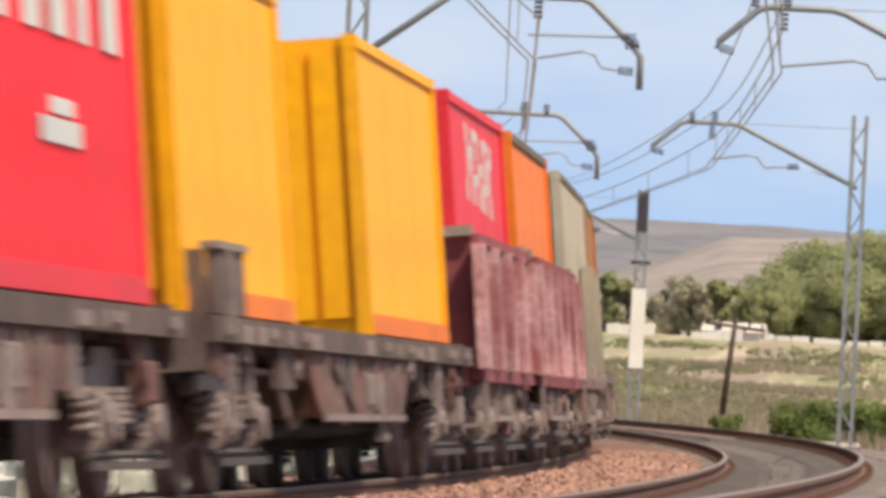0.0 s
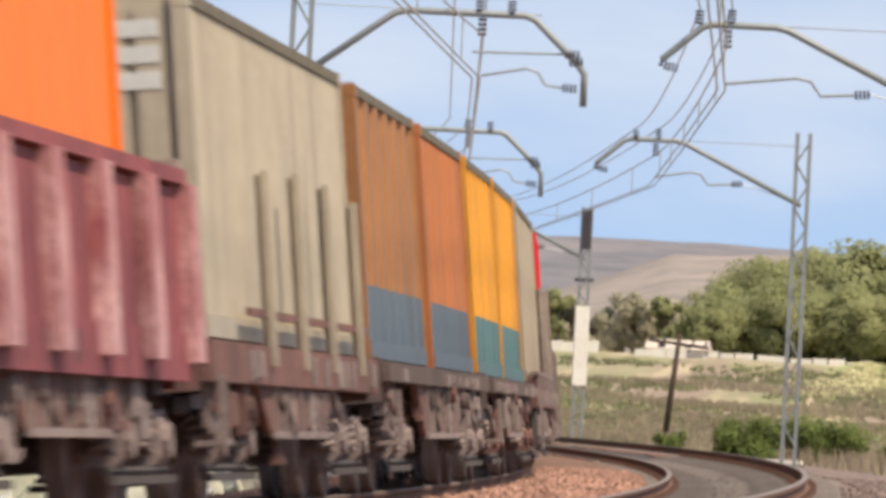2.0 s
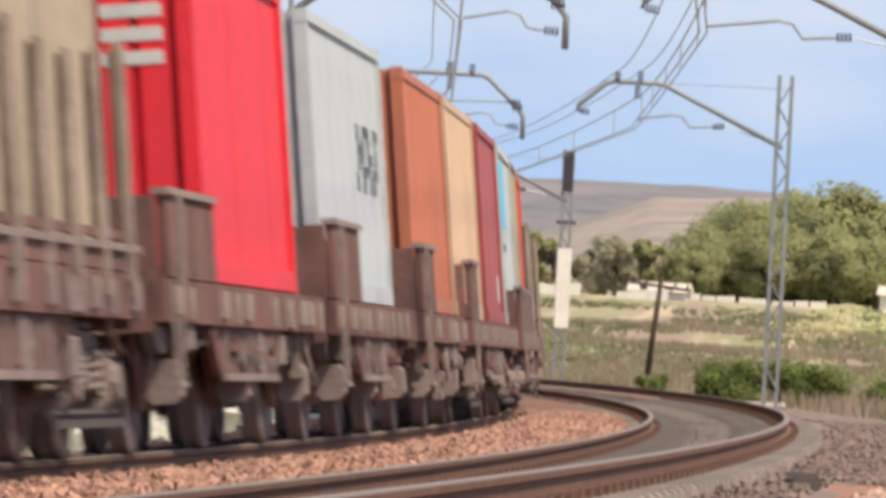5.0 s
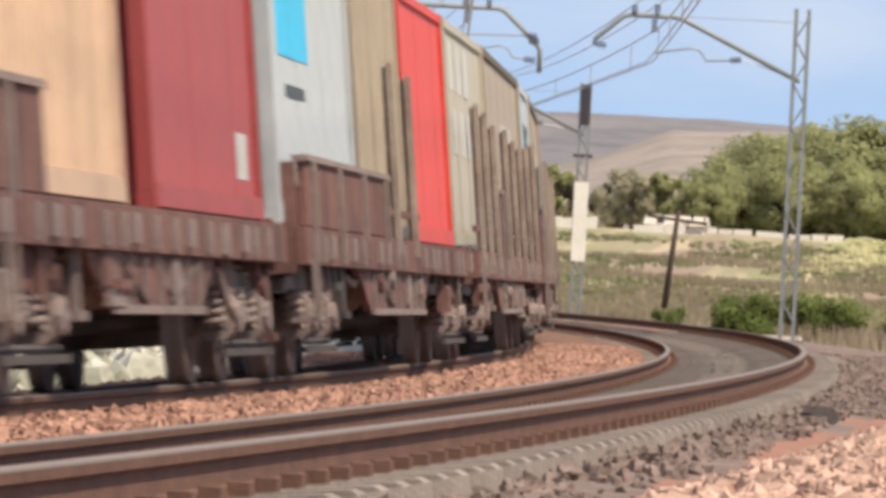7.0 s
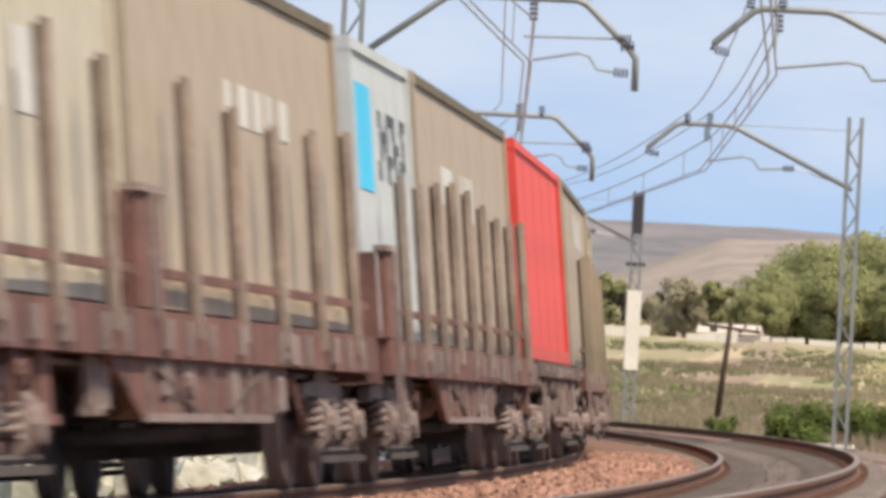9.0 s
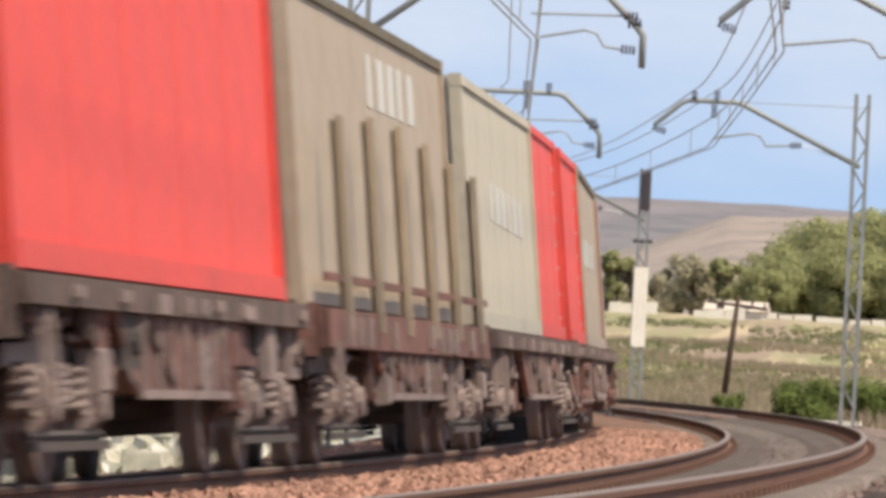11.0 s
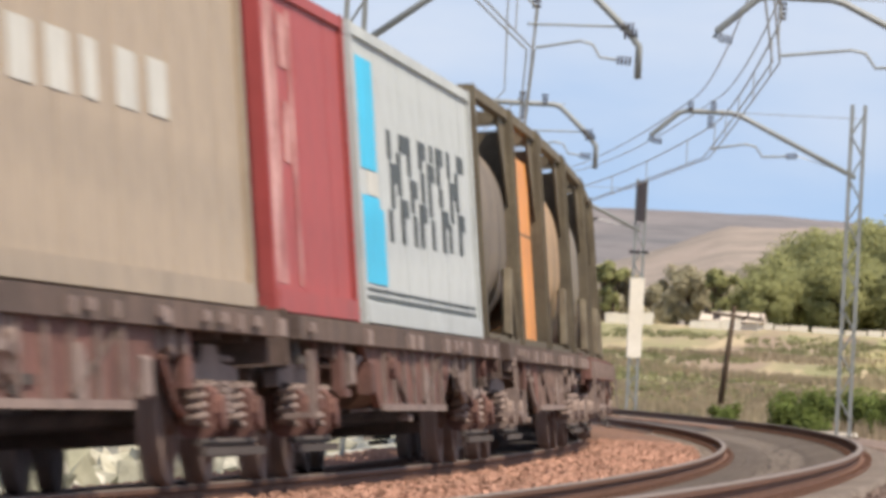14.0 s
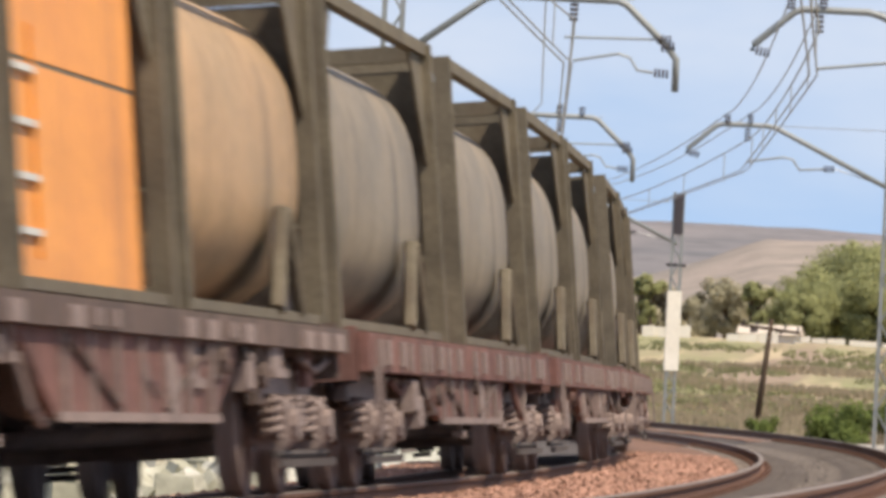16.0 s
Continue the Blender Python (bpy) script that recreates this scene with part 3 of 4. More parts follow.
def bogie(parent, y, rusty=False):
    """A two-axle bogie: side frames, springs, axle boxes, brake beam, wheelsets."""
    bg = part("bogie", Shape().box(-0.9, 0.9, y - 0.22, y + 0.22, 0.58, 0.82, 0.03), M["running"], parent)
    for x in (-1, 1):
        xs = sorted((x * 1.02, x * 1.12))
        part("side_frame", Shape().plate([(y - 1.35, 0.66), (y - 1.25, 0.78), (y - 0.5, 0.80), (y - 0.35, 0.92), (y + 0.35, 0.92), (y + 0.5, 0.80), (y + 1.25, 0.78), (y + 1.35, 0.66), (y + 0.55, 0.62), (y + 0.4, 0.42), (y - 0.4, 0.42), (y - 0.55, 0.62)], *xs), M["running"], bg)
        spring = Shape()
        for k in range(5):
            spring.box(min(x * 1.125, x * 1.22), max(x * 1.125, x * 1.22), y - 0.34 + k * 0.03, y + 0.34 - k * 0.03, 0.46 + k * 0.045, 0.495 + k * 0.045)
        part("leaf_spring", spring, M["running"], bg)
        for e in (-0.9, 0.9):
            part("axle_box", Shape().box(min(x * 1.03, x * 1.27), max(x * 1.03, x * 1.27), y + e - 0.17, y + e + 0.17, 0.30, 0.64, 0.05).tube([(x * 1.26, y + e, 0.46), (x * 1.32, y + e, 0.46)], 0.12, 10), M["axle"] if not rusty else M["wagon"], bg)
            for dy in (-0.26, 0.26):
                turns = [(x * 1.16 + 0.07 * math.cos(k * 1.05), 0.07 * math.sin(k * 1.05), 0.38 + k * 0.011) for k in range(27)]
                key = ("coil", x)
                if key not in SHARED:
                    SHARED[key] = Shape().tube(turns, 0.024, 5).mesh("coil_spring", M["running"], True)
                part("coil_spring", SHARED[key], M["axle"], bg).matrix_basis = pose(0, y + e + dy, 0)
        part("brake_rod", Shape().tube([(x * 1.2, y - 1.3, 0.27), (x * 1.2, y + 1.3, 0.27)], 0.03, 6), M["oily"], bg)
        part("tie_bar", Shape().box(*sorted((x * 1.225, x * 1.265)), y - 1.45, y + 1.45, 0.18, 0.235), M["oily"], bg)
    part("brake_beam", Shape().box(-0.9, 0.9, y - 0.06, y + 0.06, 0.30, 0.42), M["running"], bg)
    for e in (-0.9, 0.9):
        wheelset(bg, y + e)
    return bg


def single_axle(parent, y):
    """A single axle in its guards, with a leaf spring above the box."""
    wheelset(parent, y)
    for x in (-1, 1):
        xs = sorted((x * 1.0, x * 1.05))
        part("axle_guard", Shape().plate([(y - 0.55, 0.98), (y + 0.55, 0.98), (y + 0.22, 0.28), (y + 0.14, 0.28), (y + 0.16, 0.80), (y - 0.16, 0.80), (y - 0.14, 0.28), (y - 0.22, 0.28)], *xs), M["wagon"], parent)
        part("axle_box", Shape().box(min(x * 1.06, x * 1.30), max(x * 1.06, x * 1.30), y - 0.14, y + 0.14, 0.32, 0.62, 0.05), M["axle"], parent)
        spring = Shape()
        for k in range(6):
            spring.box(min(x * 1.08, x * 1.18), max(x * 1.08, x * 1.18), y - 0.62 + k * 0.08, y + 0.62 - k * 0.08, 0.82 - k * 0.03, 0.848 - k * 0.03)
        part("leaf_spring", spring, M["axle"], parent)


def underframe(w, half, bogies, mat, belly=True, low=0.86, pale=False):
    m = M[mat]
    deck = Shape().box(-1.30, 1.30, -half + 0.5, half - 0.5, 1.08, 1.16)
    for y in np.arange(-half + 1.0, half - 0.6, 1.4):
        deck.box(-1.25, 1.25, y - 0.06, y + 0.06, 0.94, 1.079)
    part("deck_frame", deck, m, w)
    for x in (-1, 1):
        xs = sorted((x * 1.28, x * 1.36))
        part("side_sill", Shape().box(xs[0], xs[1], -half + 0.45, half - 0.45, low, 1.15), m, w)
        xs = sorted((x * 1.361, x * 1.40))
        tone = M["stake"] if pale else M["axle"]
        kinds = [Shape().box(xs[0], xs[1], -a, a, low + b, 1.10).mesh("lashing_bracket", tone) for a, b in ((0.07, 0.02), (0.12, 0.05), (0.20, 0.0))]
        jig = random.Random(round(half * 77) + len(mat))
        for y in np.arange(-half + 0.9, half - 0.6, 0.9 if x > 0 else 1.8):
            if jig.random() < (0.78 if mat == "wagon" else 0.55):
                part("lashing_bracket", jig.choice(kinds[:2] if mat == "wagon" else kinds), tone, w).matrix_basis = pose(0, y + jig.uniform(-0.25, 0.25), 0)
        if belly:
            xs = sorted((x * 1.24, x * 1.30))
            e = max(1.2, half * 0.42)
            truss = part("truss_girder", Shape().plate([(-e, low - 0.001), (e, low - 0.001), (e * 0.72, 0.50), (-e * 0.72, 0.50)], *xs), M["wagon"], w)
            ribs = sorted((x * 1.301, x * 1.335))
            for k in range(-3, 4):
                y = e * 0.22 * k
                part("stiffener", Shape().box(*ribs, y - 0.03, y + 0.03, 0.53, low - 0.01), M["running"], truss)
            part("flange", Shape().box(*ribs, -e * 0.72, e * 0.72, 0.47, 0.525), M["running"], truss)
            for k in (-1, 1):
                part("brace", Shape().tube([(x * 1.318, k * e * 0.20, 0.54), (x * 1.318, k * e * 0.62, low - 0.05)], 0.022, 6), M["sill"], truss)
        for y in (-half, half):
            s = -1 if y < 0 else 1
            b = Shape().tube([(x * 0.9, y - s * 0.5, 1.02), (x * 0.9, y - s * 0.05, 1.02)], 0.10, 10)
            b.tube([(x * 0.9, y - s * 0.05, 1.02), (x * 0.9, y + s * 0.02, 1.02)], 0.23, 14)
            part("buffer", b, M["running"], w)
        part("foot_step", Shape().box(*sorted((x * 1.2, x * 1.42)), -half + 0.55, -half + 0.95, 0.42, 0.46).box(*sorted((x * 1.38, x * 1.41)), -half + 0.56, -half + 0.60, 0.46, 0.9).box(*sorted((x * 1.38, x * 1.41)), -half + 0.90, -half + 0.94, 0.46, 0.9), M["running"], w)
    for y in (-half + 0.46, half - 0.46):
        part("head_stock", Shape().box(-1.27, 1.27, y - 0.05, y + 0.05, 0.80, 1.2), m, w)
    part("drawbar", Shape().box(-0.15, 0.15, -half - 0.1, half + 0.1, 0.92, 1.06), M["running"], w)
    tank = Shape().tube([(0.75, -0.9, 0.72), (0.75, 0.7, 0.72)], 0.2, 12)
    part("air_reservoir", tank, M["running"], w)
    part("brake_cylinder", Shape().tube([(0.5, 1.2, 0.7), (0.5, 1.9, 0.7)], 0.17, 10), M["axle"], w)
    for x in (-1, 1):
        y = half * 0.12 * x
        part("hand_wheel", Shape().tube([(x * 1.30, y, 0.66), (x * 1.33, y, 0.66)], 0.19, 16), M["axle"], w)
        part("valve_box", Shape().box(*sorted((x * 1.0, x * 1.24)), y + 0.5, y + 0.95, 0.52, 0.82, 0.03), M["axle"], w)
        part("brake_pipe", Shape().tube([(x * 1.05, -half + 0.8, 0.84), (x * 1.05, half - 0.8, 0.84)], 0.025, 6), M["running"], w)
        part("brake_hose", Shape().tube([(x * 0.3, -half + 0.4, 0.85), (x * 0.32, -half + 0.1, 0.6), (x * 0.34, -half - 0.05, 0.5), (x * 0.3, -half - 0.12, 0.62)], 0.03, 6), M["running"], w)
        part("load_plate", Shape().box(*sorted((x * 1.361, x * 1.372)), half * 0.4, half * 0.4 + 0.5, low + 0.02, 1.09), M["axle"], w)
    rng = random.Random(round(half * 100))
    for x in (-1, 1):
        for k in range(7 if half > 3 else 3):
            y, z = rng.uniform(-half + 0.9, half - 0.9), rng.uniform(0.55, 0.80)
            mm = M[rng.choice(("running", "running", "axle", "wagon"))]
            kind = k % 4
            if kind == 0:
                part("equipment_box", Shape().box(*sorted((x * 1.21, x * 1.33)), y - 0.2, y + 0.2, z - 0.12, z + 0.14, 0.02), mm, w)
            elif kind == 1:
                part("brake_lever", Shape().tube([(x * 1.26, y, z + 0.22), (x * 1.30, y + 0.15, z - 0.05), (x * 1.30, y + 0.5, z - 0.14)], 0.03, 6), mm, w)
            elif kind == 2:
                part("hanger", Shape().box(*sorted((x * 1.22, x * 1.27)), y - 0.07, y + 0.07, z - 0.22, low - 0.001).box(*sorted((x * 1.20, x * 1.30)), y - 0.13, y + 0.13, z - 0.28, z - 0.22), mm, w)
            else:
                part("conduit", Shape().tube([(x * 1.25, y - 0.7, low - 0.06), (x * 1.25, y, low - 0.14), (x * 1.25, y + 0.7, low - 0.06)], 0.025, 6), mm, w)
    for k in range(16 if mat == "sill" else 9):
        y, tall, wide = rng.uniform(-half + 0.8, half - 0.8), rng.uniform(0.10, 0.40), rng.uniform(0.05, 0.28)
        tone = M[rng.choice(("running", "axle", "wagon", "wagon", "sill", "oily"))]
        deep = rng.uniform(1.24, 1.33)
        gear = Shape().box(deep - 0.07, deep, y - wide, y + wide, low - tall, low - 0.001)
        if k % 3 == 0:
            gear.tube([(deep + 0.005, y, low - tall * 0.5), (deep + 0.05, y, low - tall * 0.5)], min(0.09, wide), 10)
        elif k % 3 == 1:
            gear.box(deep - 0.03, deep + 0.03, y - wide * 1.4, y + wide * 1.4, low - tall - 0.04, low - tall + 0.02)
        part("hung_gear", gear, tone, w)
    for y in bogies[0]:
        bogie(w, y, bogies[1])


def wagon(u0, u1, label, kind="flat", mat="wagon", stakes=(), boards=(), rusty=False, axles=0, stake_paint="stake"):
    """A wagon: underframe and running gear; stakes and low boards where it has them (u along the train)."""
    half, mid = (u1 - u0) / 2, (u0 + u1) / 2
    w = thing("wagon", label, "wagon", "wagons of the train")
    long = half > 4.6 and not axles
    underframe(w, half, ((-half + 2.3, half - 2.3) if long else (), rusty), mat, belly=half > 4.5, low=0.98 if mat == "sill" else 0.86, pale=axles > 1)
    if not long:
        for y in (np.linspace(-half + 1.6, half - 1.6, axles or 2)):
            single_axle(w, y)
    for a, b, n, h in stakes:
        for i in range(n):
            y = a + (b - a) * (i + 0.5) / n - mid
            for x in (-1, 1):
                z1 = 1.15 + h * (1 + 0.06 * math.sin(7.3 * i + a))
                st = Shape().box(*sorted((x * 1.345, x * 1.40)), y - 0.045, y + 0.045, 1.0, z1).box(*sorted((x * 1.30, x * 1.345)), y - 0.02, y + 0.02, 1.16, z1 - 0.03)
                part("stake", st, M[stake_paint], w)
        for x in (-1, 1):
            part("side_rail", Shape().box(*sorted((x * 1.31, x * 1.343)), a - mid, b - mid, 1.36, 1.42), mat and M[mat], w)
    for a, b, h in boards:
        for x in (-1, 1):
            part("side_board", Shape().box(*sorted((x * 1.30, x * 1.36)), a - mid, b - mid, 1.161, 1.16 + h), M[mat], w)
            cap = Shape().box(*sorted((x * 1.27, x * 1.39)), a - mid - 0.03, b - mid + 0.03, 1.161 + h, 1.21 + h)
            for y in np.arange(a - mid + 0.5, b - mid, 2.4):
                cap.box(*sorted((x * 1.361, x * 1.41)), y - 0.05, y + 0.05, 1.1, 1.16 + h)
            part("board_cap", cap, M["running"], w)
        part("end_board", Shape().box(-1.29, 1.29, a - mid - 0.06, a - mid, 1.161, 1.16 + h), M[mat], w)
    return put(w, mid)


def gondola(u0, u1):
    """A high-sided open wagon: planked walls, pressed posts, end wall, two bogies."""
    half, mid = (u1 - u0) / 2, (u0 + u1) / 2
    w = thing("open_wagon", "oxide-brown high-sided open wagon with ribbed boards, grimy", "wagon", "wagons of the train")
    underframe(w, half, ((-half + 2.1, half - 2.1), False), "gondola")
    m = M["gondola"]
    z0, z1 = 1.161, 2.12
    e = half - 0.55
    for x in (-1, 1):
        wall = part("side_wall", Shape().box(*sorted((x * 1.33, x * 1.37)), -e, e, z0, z1), m, w)
        n = max(4, round(2 * e / 1.9))
        for i in range(n + 1):
            y = -e + 2 * e * i / n
            g = 0.24 + 0.07 * math.sin(2.7 * i + u0)
            part("side_post", Shape().plate([(y - g, z0 - 0.2), (y + g, z0 - 0.2), (y + g * 0.8, z1 + 0.02), (y - g * 0.8, z1 + 0.02)], *sorted((x * 1.371, x * 1.48))), M["post"], wall)
        part("top_rail", Shape().box(*sorted((x * 1.31, x * 1.43)), -e - 0.02, e + 0.02, z1 + 0.021, z1 + 0.12), m, wall)
        part("sill_plate", Shape().box(*sorted((x * 1.362, x * 1.40)), -e, e, 0.84, 1.16), m, w)
    for y in (-e, e):
        s = -1 if y < 0 else 1
        end = part("end_wall", Shape().box(-1.33, 1.33, min(y, y + s * 0.05), max(y, y + s * 0.05), z0, z1 + 0.1), m, w)
        for x in (-0.9, -0.3, 0.3, 0.9):
            part("end_post", Shape().box(x - 0.06, x + 0.06, min(y + s * 0.051, y + s * 0.13), max(y + s * 0.051, y + s * 0.13), z0, z1), m, end)
        part("end_rail", Shape().box(-1.38, 1.38, min(y - s * 0.03, y + s * 0.14), max(y - s * 0.03, y + s * 0.14), z1 + 0.101, z1 + 0.2), M["stake"], end)
    return put(w, mid)


def tank_container(u0, u1, mat, label, clad=False, dome=1.0):
    """A tank in a container frame: barrel with domed ends, end frames with struts, top beams, walkway, and legs with a
    shade plate between them.
    """
    half = (u1 - u0) / 2
    base, top = 1.18, 3.74
    c = thing("tank_container", label, "tank container", "tank containers on the train")
    cz, rad = base + 1.22, 1.06 if clad else 1.13
    prof = [(-half + 0.16, 0.2), (-half + 0.18, 0.7), (-half + 0.24, 1.0), (-half + 0.36, min(rad - 0.03, 1.13)), (-half + 0.5, rad), (half - 0.17 - 1.08 * dome, rad), (half - 0.17 - 0.68 * dome, rad * 0.93), (half - 0.17 - 0.33 * dome, 0.95), (half - 0.17 - 0.13 * dome, 0.7), (half - 0.18, 0.35), (half - 0.165, 0.1)]
    barrel, n = Shape(), 44
    verts = []
    for y, r in prof:
        for k in range(n):
            a = 2 * math.pi * k / n
            p = 0.5 if r < 0.6 else 0.72             # the section turns from round at the crown of the ends to flat-sided
            verts.append((math.copysign(r * abs(math.cos(a)) ** (p * 2 if r < 0.6 else p), math.cos(a)), y, cz + math.copysign(r * abs(math.sin(a)) ** (p * 2 if r < 0.6 else p), math.sin(a))))
    barrel.add(verts, [(i * n + k, i * n + (k + 1) % n, (i + 1) * n + (k + 1) % n, (i + 1) * n + k) for i in range(len(prof) - 1) for k in range(n)] + [tuple(range(n - 1, -1, -1)), tuple(range((len(prof) - 1) * n, len(prof) * n))])
    part("barrel", barrel, M[mat], c, smooth=True)
    for y in (-1, 1):
        ys = sorted((y * half, y * (half - 0.14)))
        fr = Shape()
        for x in (-1, 1):
            fr.box(*sorted((x * 1.23, x * 1.08)), ys[0], ys[1], base, top)
        fr.box(-1.08, 1.08, ys[0], ys[1], base, base + 0.14).box(-1.08, 1.08, ys[0], ys[1], top - 0.14, top)
        end = part("end_frame", fr, M["frame"], c)
        part("end_panel", Shape().box(-1.079, 1.079, ys[0] + 0.04, ys[0] + 0.07, base + 0.75, top - 0.22), M["frame"], end)
        for x in (-1, 1):
            part("corner_gusset", Shape().plate([(y * (half - 0.141), top - 1.05), (y * (half - 0.141), top - 0.111), (y * (half - 1.25), top - 0.111)], *sorted((x * 1.13, x * 1.155))), M["frame"], end)
    for x in (-1, 1):
        part("top_beam", Shape().box(*sorted((x * 1.20, x * 1.10)), -half + 0.141, half - 0.141, top - 0.11, top), M["frame"], c)
        part("bottom_beam", Shape().box(*sorted((x * 1.20, x * 1.08)), -half + 0.141, half - 0.141, base + 0.01, base + 0.08), M["frame"], c)
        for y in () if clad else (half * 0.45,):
            # near-black plate stands in for the shade of the hollow between the legs
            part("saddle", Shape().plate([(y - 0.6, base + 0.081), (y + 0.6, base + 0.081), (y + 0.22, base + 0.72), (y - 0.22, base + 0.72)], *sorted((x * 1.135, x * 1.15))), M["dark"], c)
            for e in (-1, 1):
                part("saddle_leg", Shape().tube([(x * 1.19, y + e * 0.62, base + 0.08), (x * 1.19, y + e * 0.12, base + 0.78)], 0.06, 6), M["frame"], c)
    if clad:                                      # insulation sheets over the flanks, a band between them and a short ladder
        for x in (-1, 1):
            for z0, z1 in ((base + 0.085, base + 1.28), (base + 1.31, base + 2.15)):
                part("cladding_sheet", Shape().box(*sorted((x * 1.085, x * 1.105)), -half + 0.15, half - 0.62, z0, z1), M[mat], c)
            part("cladding_band", Shape().box(*sorted((x * 1.08, x * 1.10)), -half + 0.15, half - 0.62, base + 1.281, base + 1.309), M["frame"], c)
            ladder = part("ladder", Shape().box(*sorted((x * 1.106, x * 1.13)), -half + 0.30, -half + 0.34, base + 0.2, base + 1.5), M[mat], c)
            part("stile", Shape().box(*sorted((x * 1.106, x * 1.13)), -half + 1.36, -half + 1.40, base + 0.2, base + 1.5), M[mat], ladder)
            for k in range(4):
                part("rung", Shape().box(*sorted((x * 1.106, x * 1.14)), -half + 0.341, -half + 1.359, base + 0.32 + 0.3 * k, base + 0.36 + 0.3 * k), M["pale"], ladder, "pale painted rung")
    walk_way = Shape().box(-0.55, 0.1, -half + 0.15, half - 0.15, top - 0.07, top - 0.03)
    part("walkway", walk_way, M["steel"], c)
    hatch = Shape().tube([(0, 0, cz + rad - 0.05), (0, 0, cz + rad + 0.16)], 0.3, 14)
    part("hatch", hatch, M["steel"], c)
    return put(c, (u0 + u1) / 2)


def build_train():
    flat = "grimy dark brown container flat wagon"
    staked = "brown flat wagon with upright steel stakes, grimy"
    board = "brown two-axle flat wagon with a low side board"
    wagon(27.0, 42.7, flat, mat="sill")
    wagon(43.1, 63.5, flat, mat="sill", boards=[(43.6, 45.2, 0.42)])
    gondola(63.8, 73.0)
    gondola(73.3, 84.4)
    wagon(84.7, 98.2, staked, stakes=[(88.0, 97.4, 4, 1.3)], stake_paint="buff")
    wagon(98.6, 114.4, flat, mat="sill")
    wagon(114.8, 129.0, flat, mat="sill", rusty=True)
    wagon(129.3, 141.2, staked, stakes=[(135.0, 140.8, 5, 1.4)], boards=[(130.0, 140.6, 0.12)])
    wagon(141.5, 153.1, board, boards=[(142.2, 145.0, 0.55)], axles=3)
    wagon(153.4, 163.4, board, boards=[(153.9, 156.6, 0.62)], axles=3)
    wagon(163.7, 172.0, board, boards=[(164.2, 166.4, 0.62)], axles=2)
    wagon(172.3, 187.4, board, boards=[(172.8, 174.8, 0.6)])
    wagon(187.8, 207.9, staked, stakes=[(196.4, 200.6, 2, 1.5)], boards=[(188.4, 196.6, 0.5)], rusty=False)
    wagon(208.3, 228.9, staked, stakes=[(208.8, 215.2, 3, 1.5), (216.6, 228.2, 5, 1.5)], boards=[(215.3, 216.4, 0.7)])
    wagon(229.2, 248.9, staked, stakes=[(230.6, 248.2, 9, 1.45)], boards=[(229.6, 230.3, 0.7)])
    wagon(249.2, 262.6, flat, mat="sill")
    wagon(262.9, 279.0, staked, stakes=[(263.6, 278.8, 6, 1.5)], stake_paint="beige")
    wagon(279.3, 298.1, flat, mat="sill")
    wagon(298.4, 319.0, flat, mat="sill", rusty=True)
    wagon(319.3, 339.2, flat, mat="sill", rusty=True)
    wagon(339.6, 359.8, flat, mat="sill")
    wagon(360.2, 379.8, flat)
    wagon(380.2, 400.0, flat)
    wagon(400.4, 420.0, flat)
    wagon(420.4, 440.0, flat)

    container(35.8, 41.9, "red", "bright red steel container with white bars of lettering", marks=letters(0.15, 0.95, 0.62, 0.94, 5) + [(0.38, 0.62, 0.36, 0.42), (0.44, 0.58, 0.43, 0.47)])
    container(43.4, 49.5, "yellow", "yellow sheet-steel container on the flat wagon", "sheet")
    container(55.1, 62.7, "yellow", "long yellow container with a ribbed end wall", "sheet")
    container(64.35, 72.4, "red", "red container with white lettering bars, standing in an open wagon", "sheet", marks=letters(0.30, 0.80, 0.60, 0.92, 5, -0.01, True))
    container(74.0, 82.4, "orange", "plain orange container standing in an open wagon", "sheet")
    container(86.2, 97.4, "buff", "weathered beige container behind steel stakes", "ribs", end_marks=[(0.15, 1.0, 0.72 + 0.075 * k, 0.77 + 0.075 * k) for k in range(3)])
    container(98.9, 106.0, "rust", "rusty orange container with a grey-blue lower band", "deep", "blue")
    container(106.9, 114.0, "faded_orange", "faded orange container with a grey-blue lower band", "ribs", "blue")
    container(114.9, 121.5, "amber", "amber container with a dull teal lower band", "deep", "teal")
    container(121.8, 128.7, "amber", "stained amber container with a dull teal lower band", "deep", "teal")
    container(129.8, 140.3, "beige", "weathered beige container on the staked wagon", "ribs")
    container(145.6, 152.0, "red", "bright red container with white bars on its end wall", "sheet", end_marks=[(0.55, 1.0, 0.86 - 0.07 * k, 0.90 - 0.07 * k) for k in range(4)])
    container(154.2, 162.0, "white", "pale grey container with dark lettering bars", "sheet", dark=letters(0.62, 0.95, 0.42, 0.68, 4, 0, True))
    container(165.2, 171.8, "brick", "faded brick-orange ribbed steel container", "ribs")
    container(172.5, 179.2, "peach", "faded peach-coloured ribbed steel container", "ribs")
    container(180.6, 187.0, "maroon", "faded dull red container with pale patches", "sheet", marks=[(0.80, 0.90, 0.12, 0.26)])
    container(188.2, 195.0, "white", "pale grey container with one cyan marking panel", "sheet", cyan=[(0.12, 0.48, 0.55, 0.92)], dark=[(0.20, 0.42, 0.42, 0.46)])
    container(195.4, 200.6, "beige", "beige container behind stakes", "ribs")
    container(201.0, 207.5, "coral", "coral red container behind stakes", "sheet")
    container(207.9, 215.8, "sand", "pale beige container with white lettering bars", "sheet", marks=letters(0.15, 0.7, 0.70, 0.92, 3) + letters(0.2, 0.7, 0.42, 0.62, 3))
    container(216.1, 228.2, "tan", "tan container behind a row of stakes", "sheet", marks=letters(0.42, 0.75, 0.56, 0.68, 5))
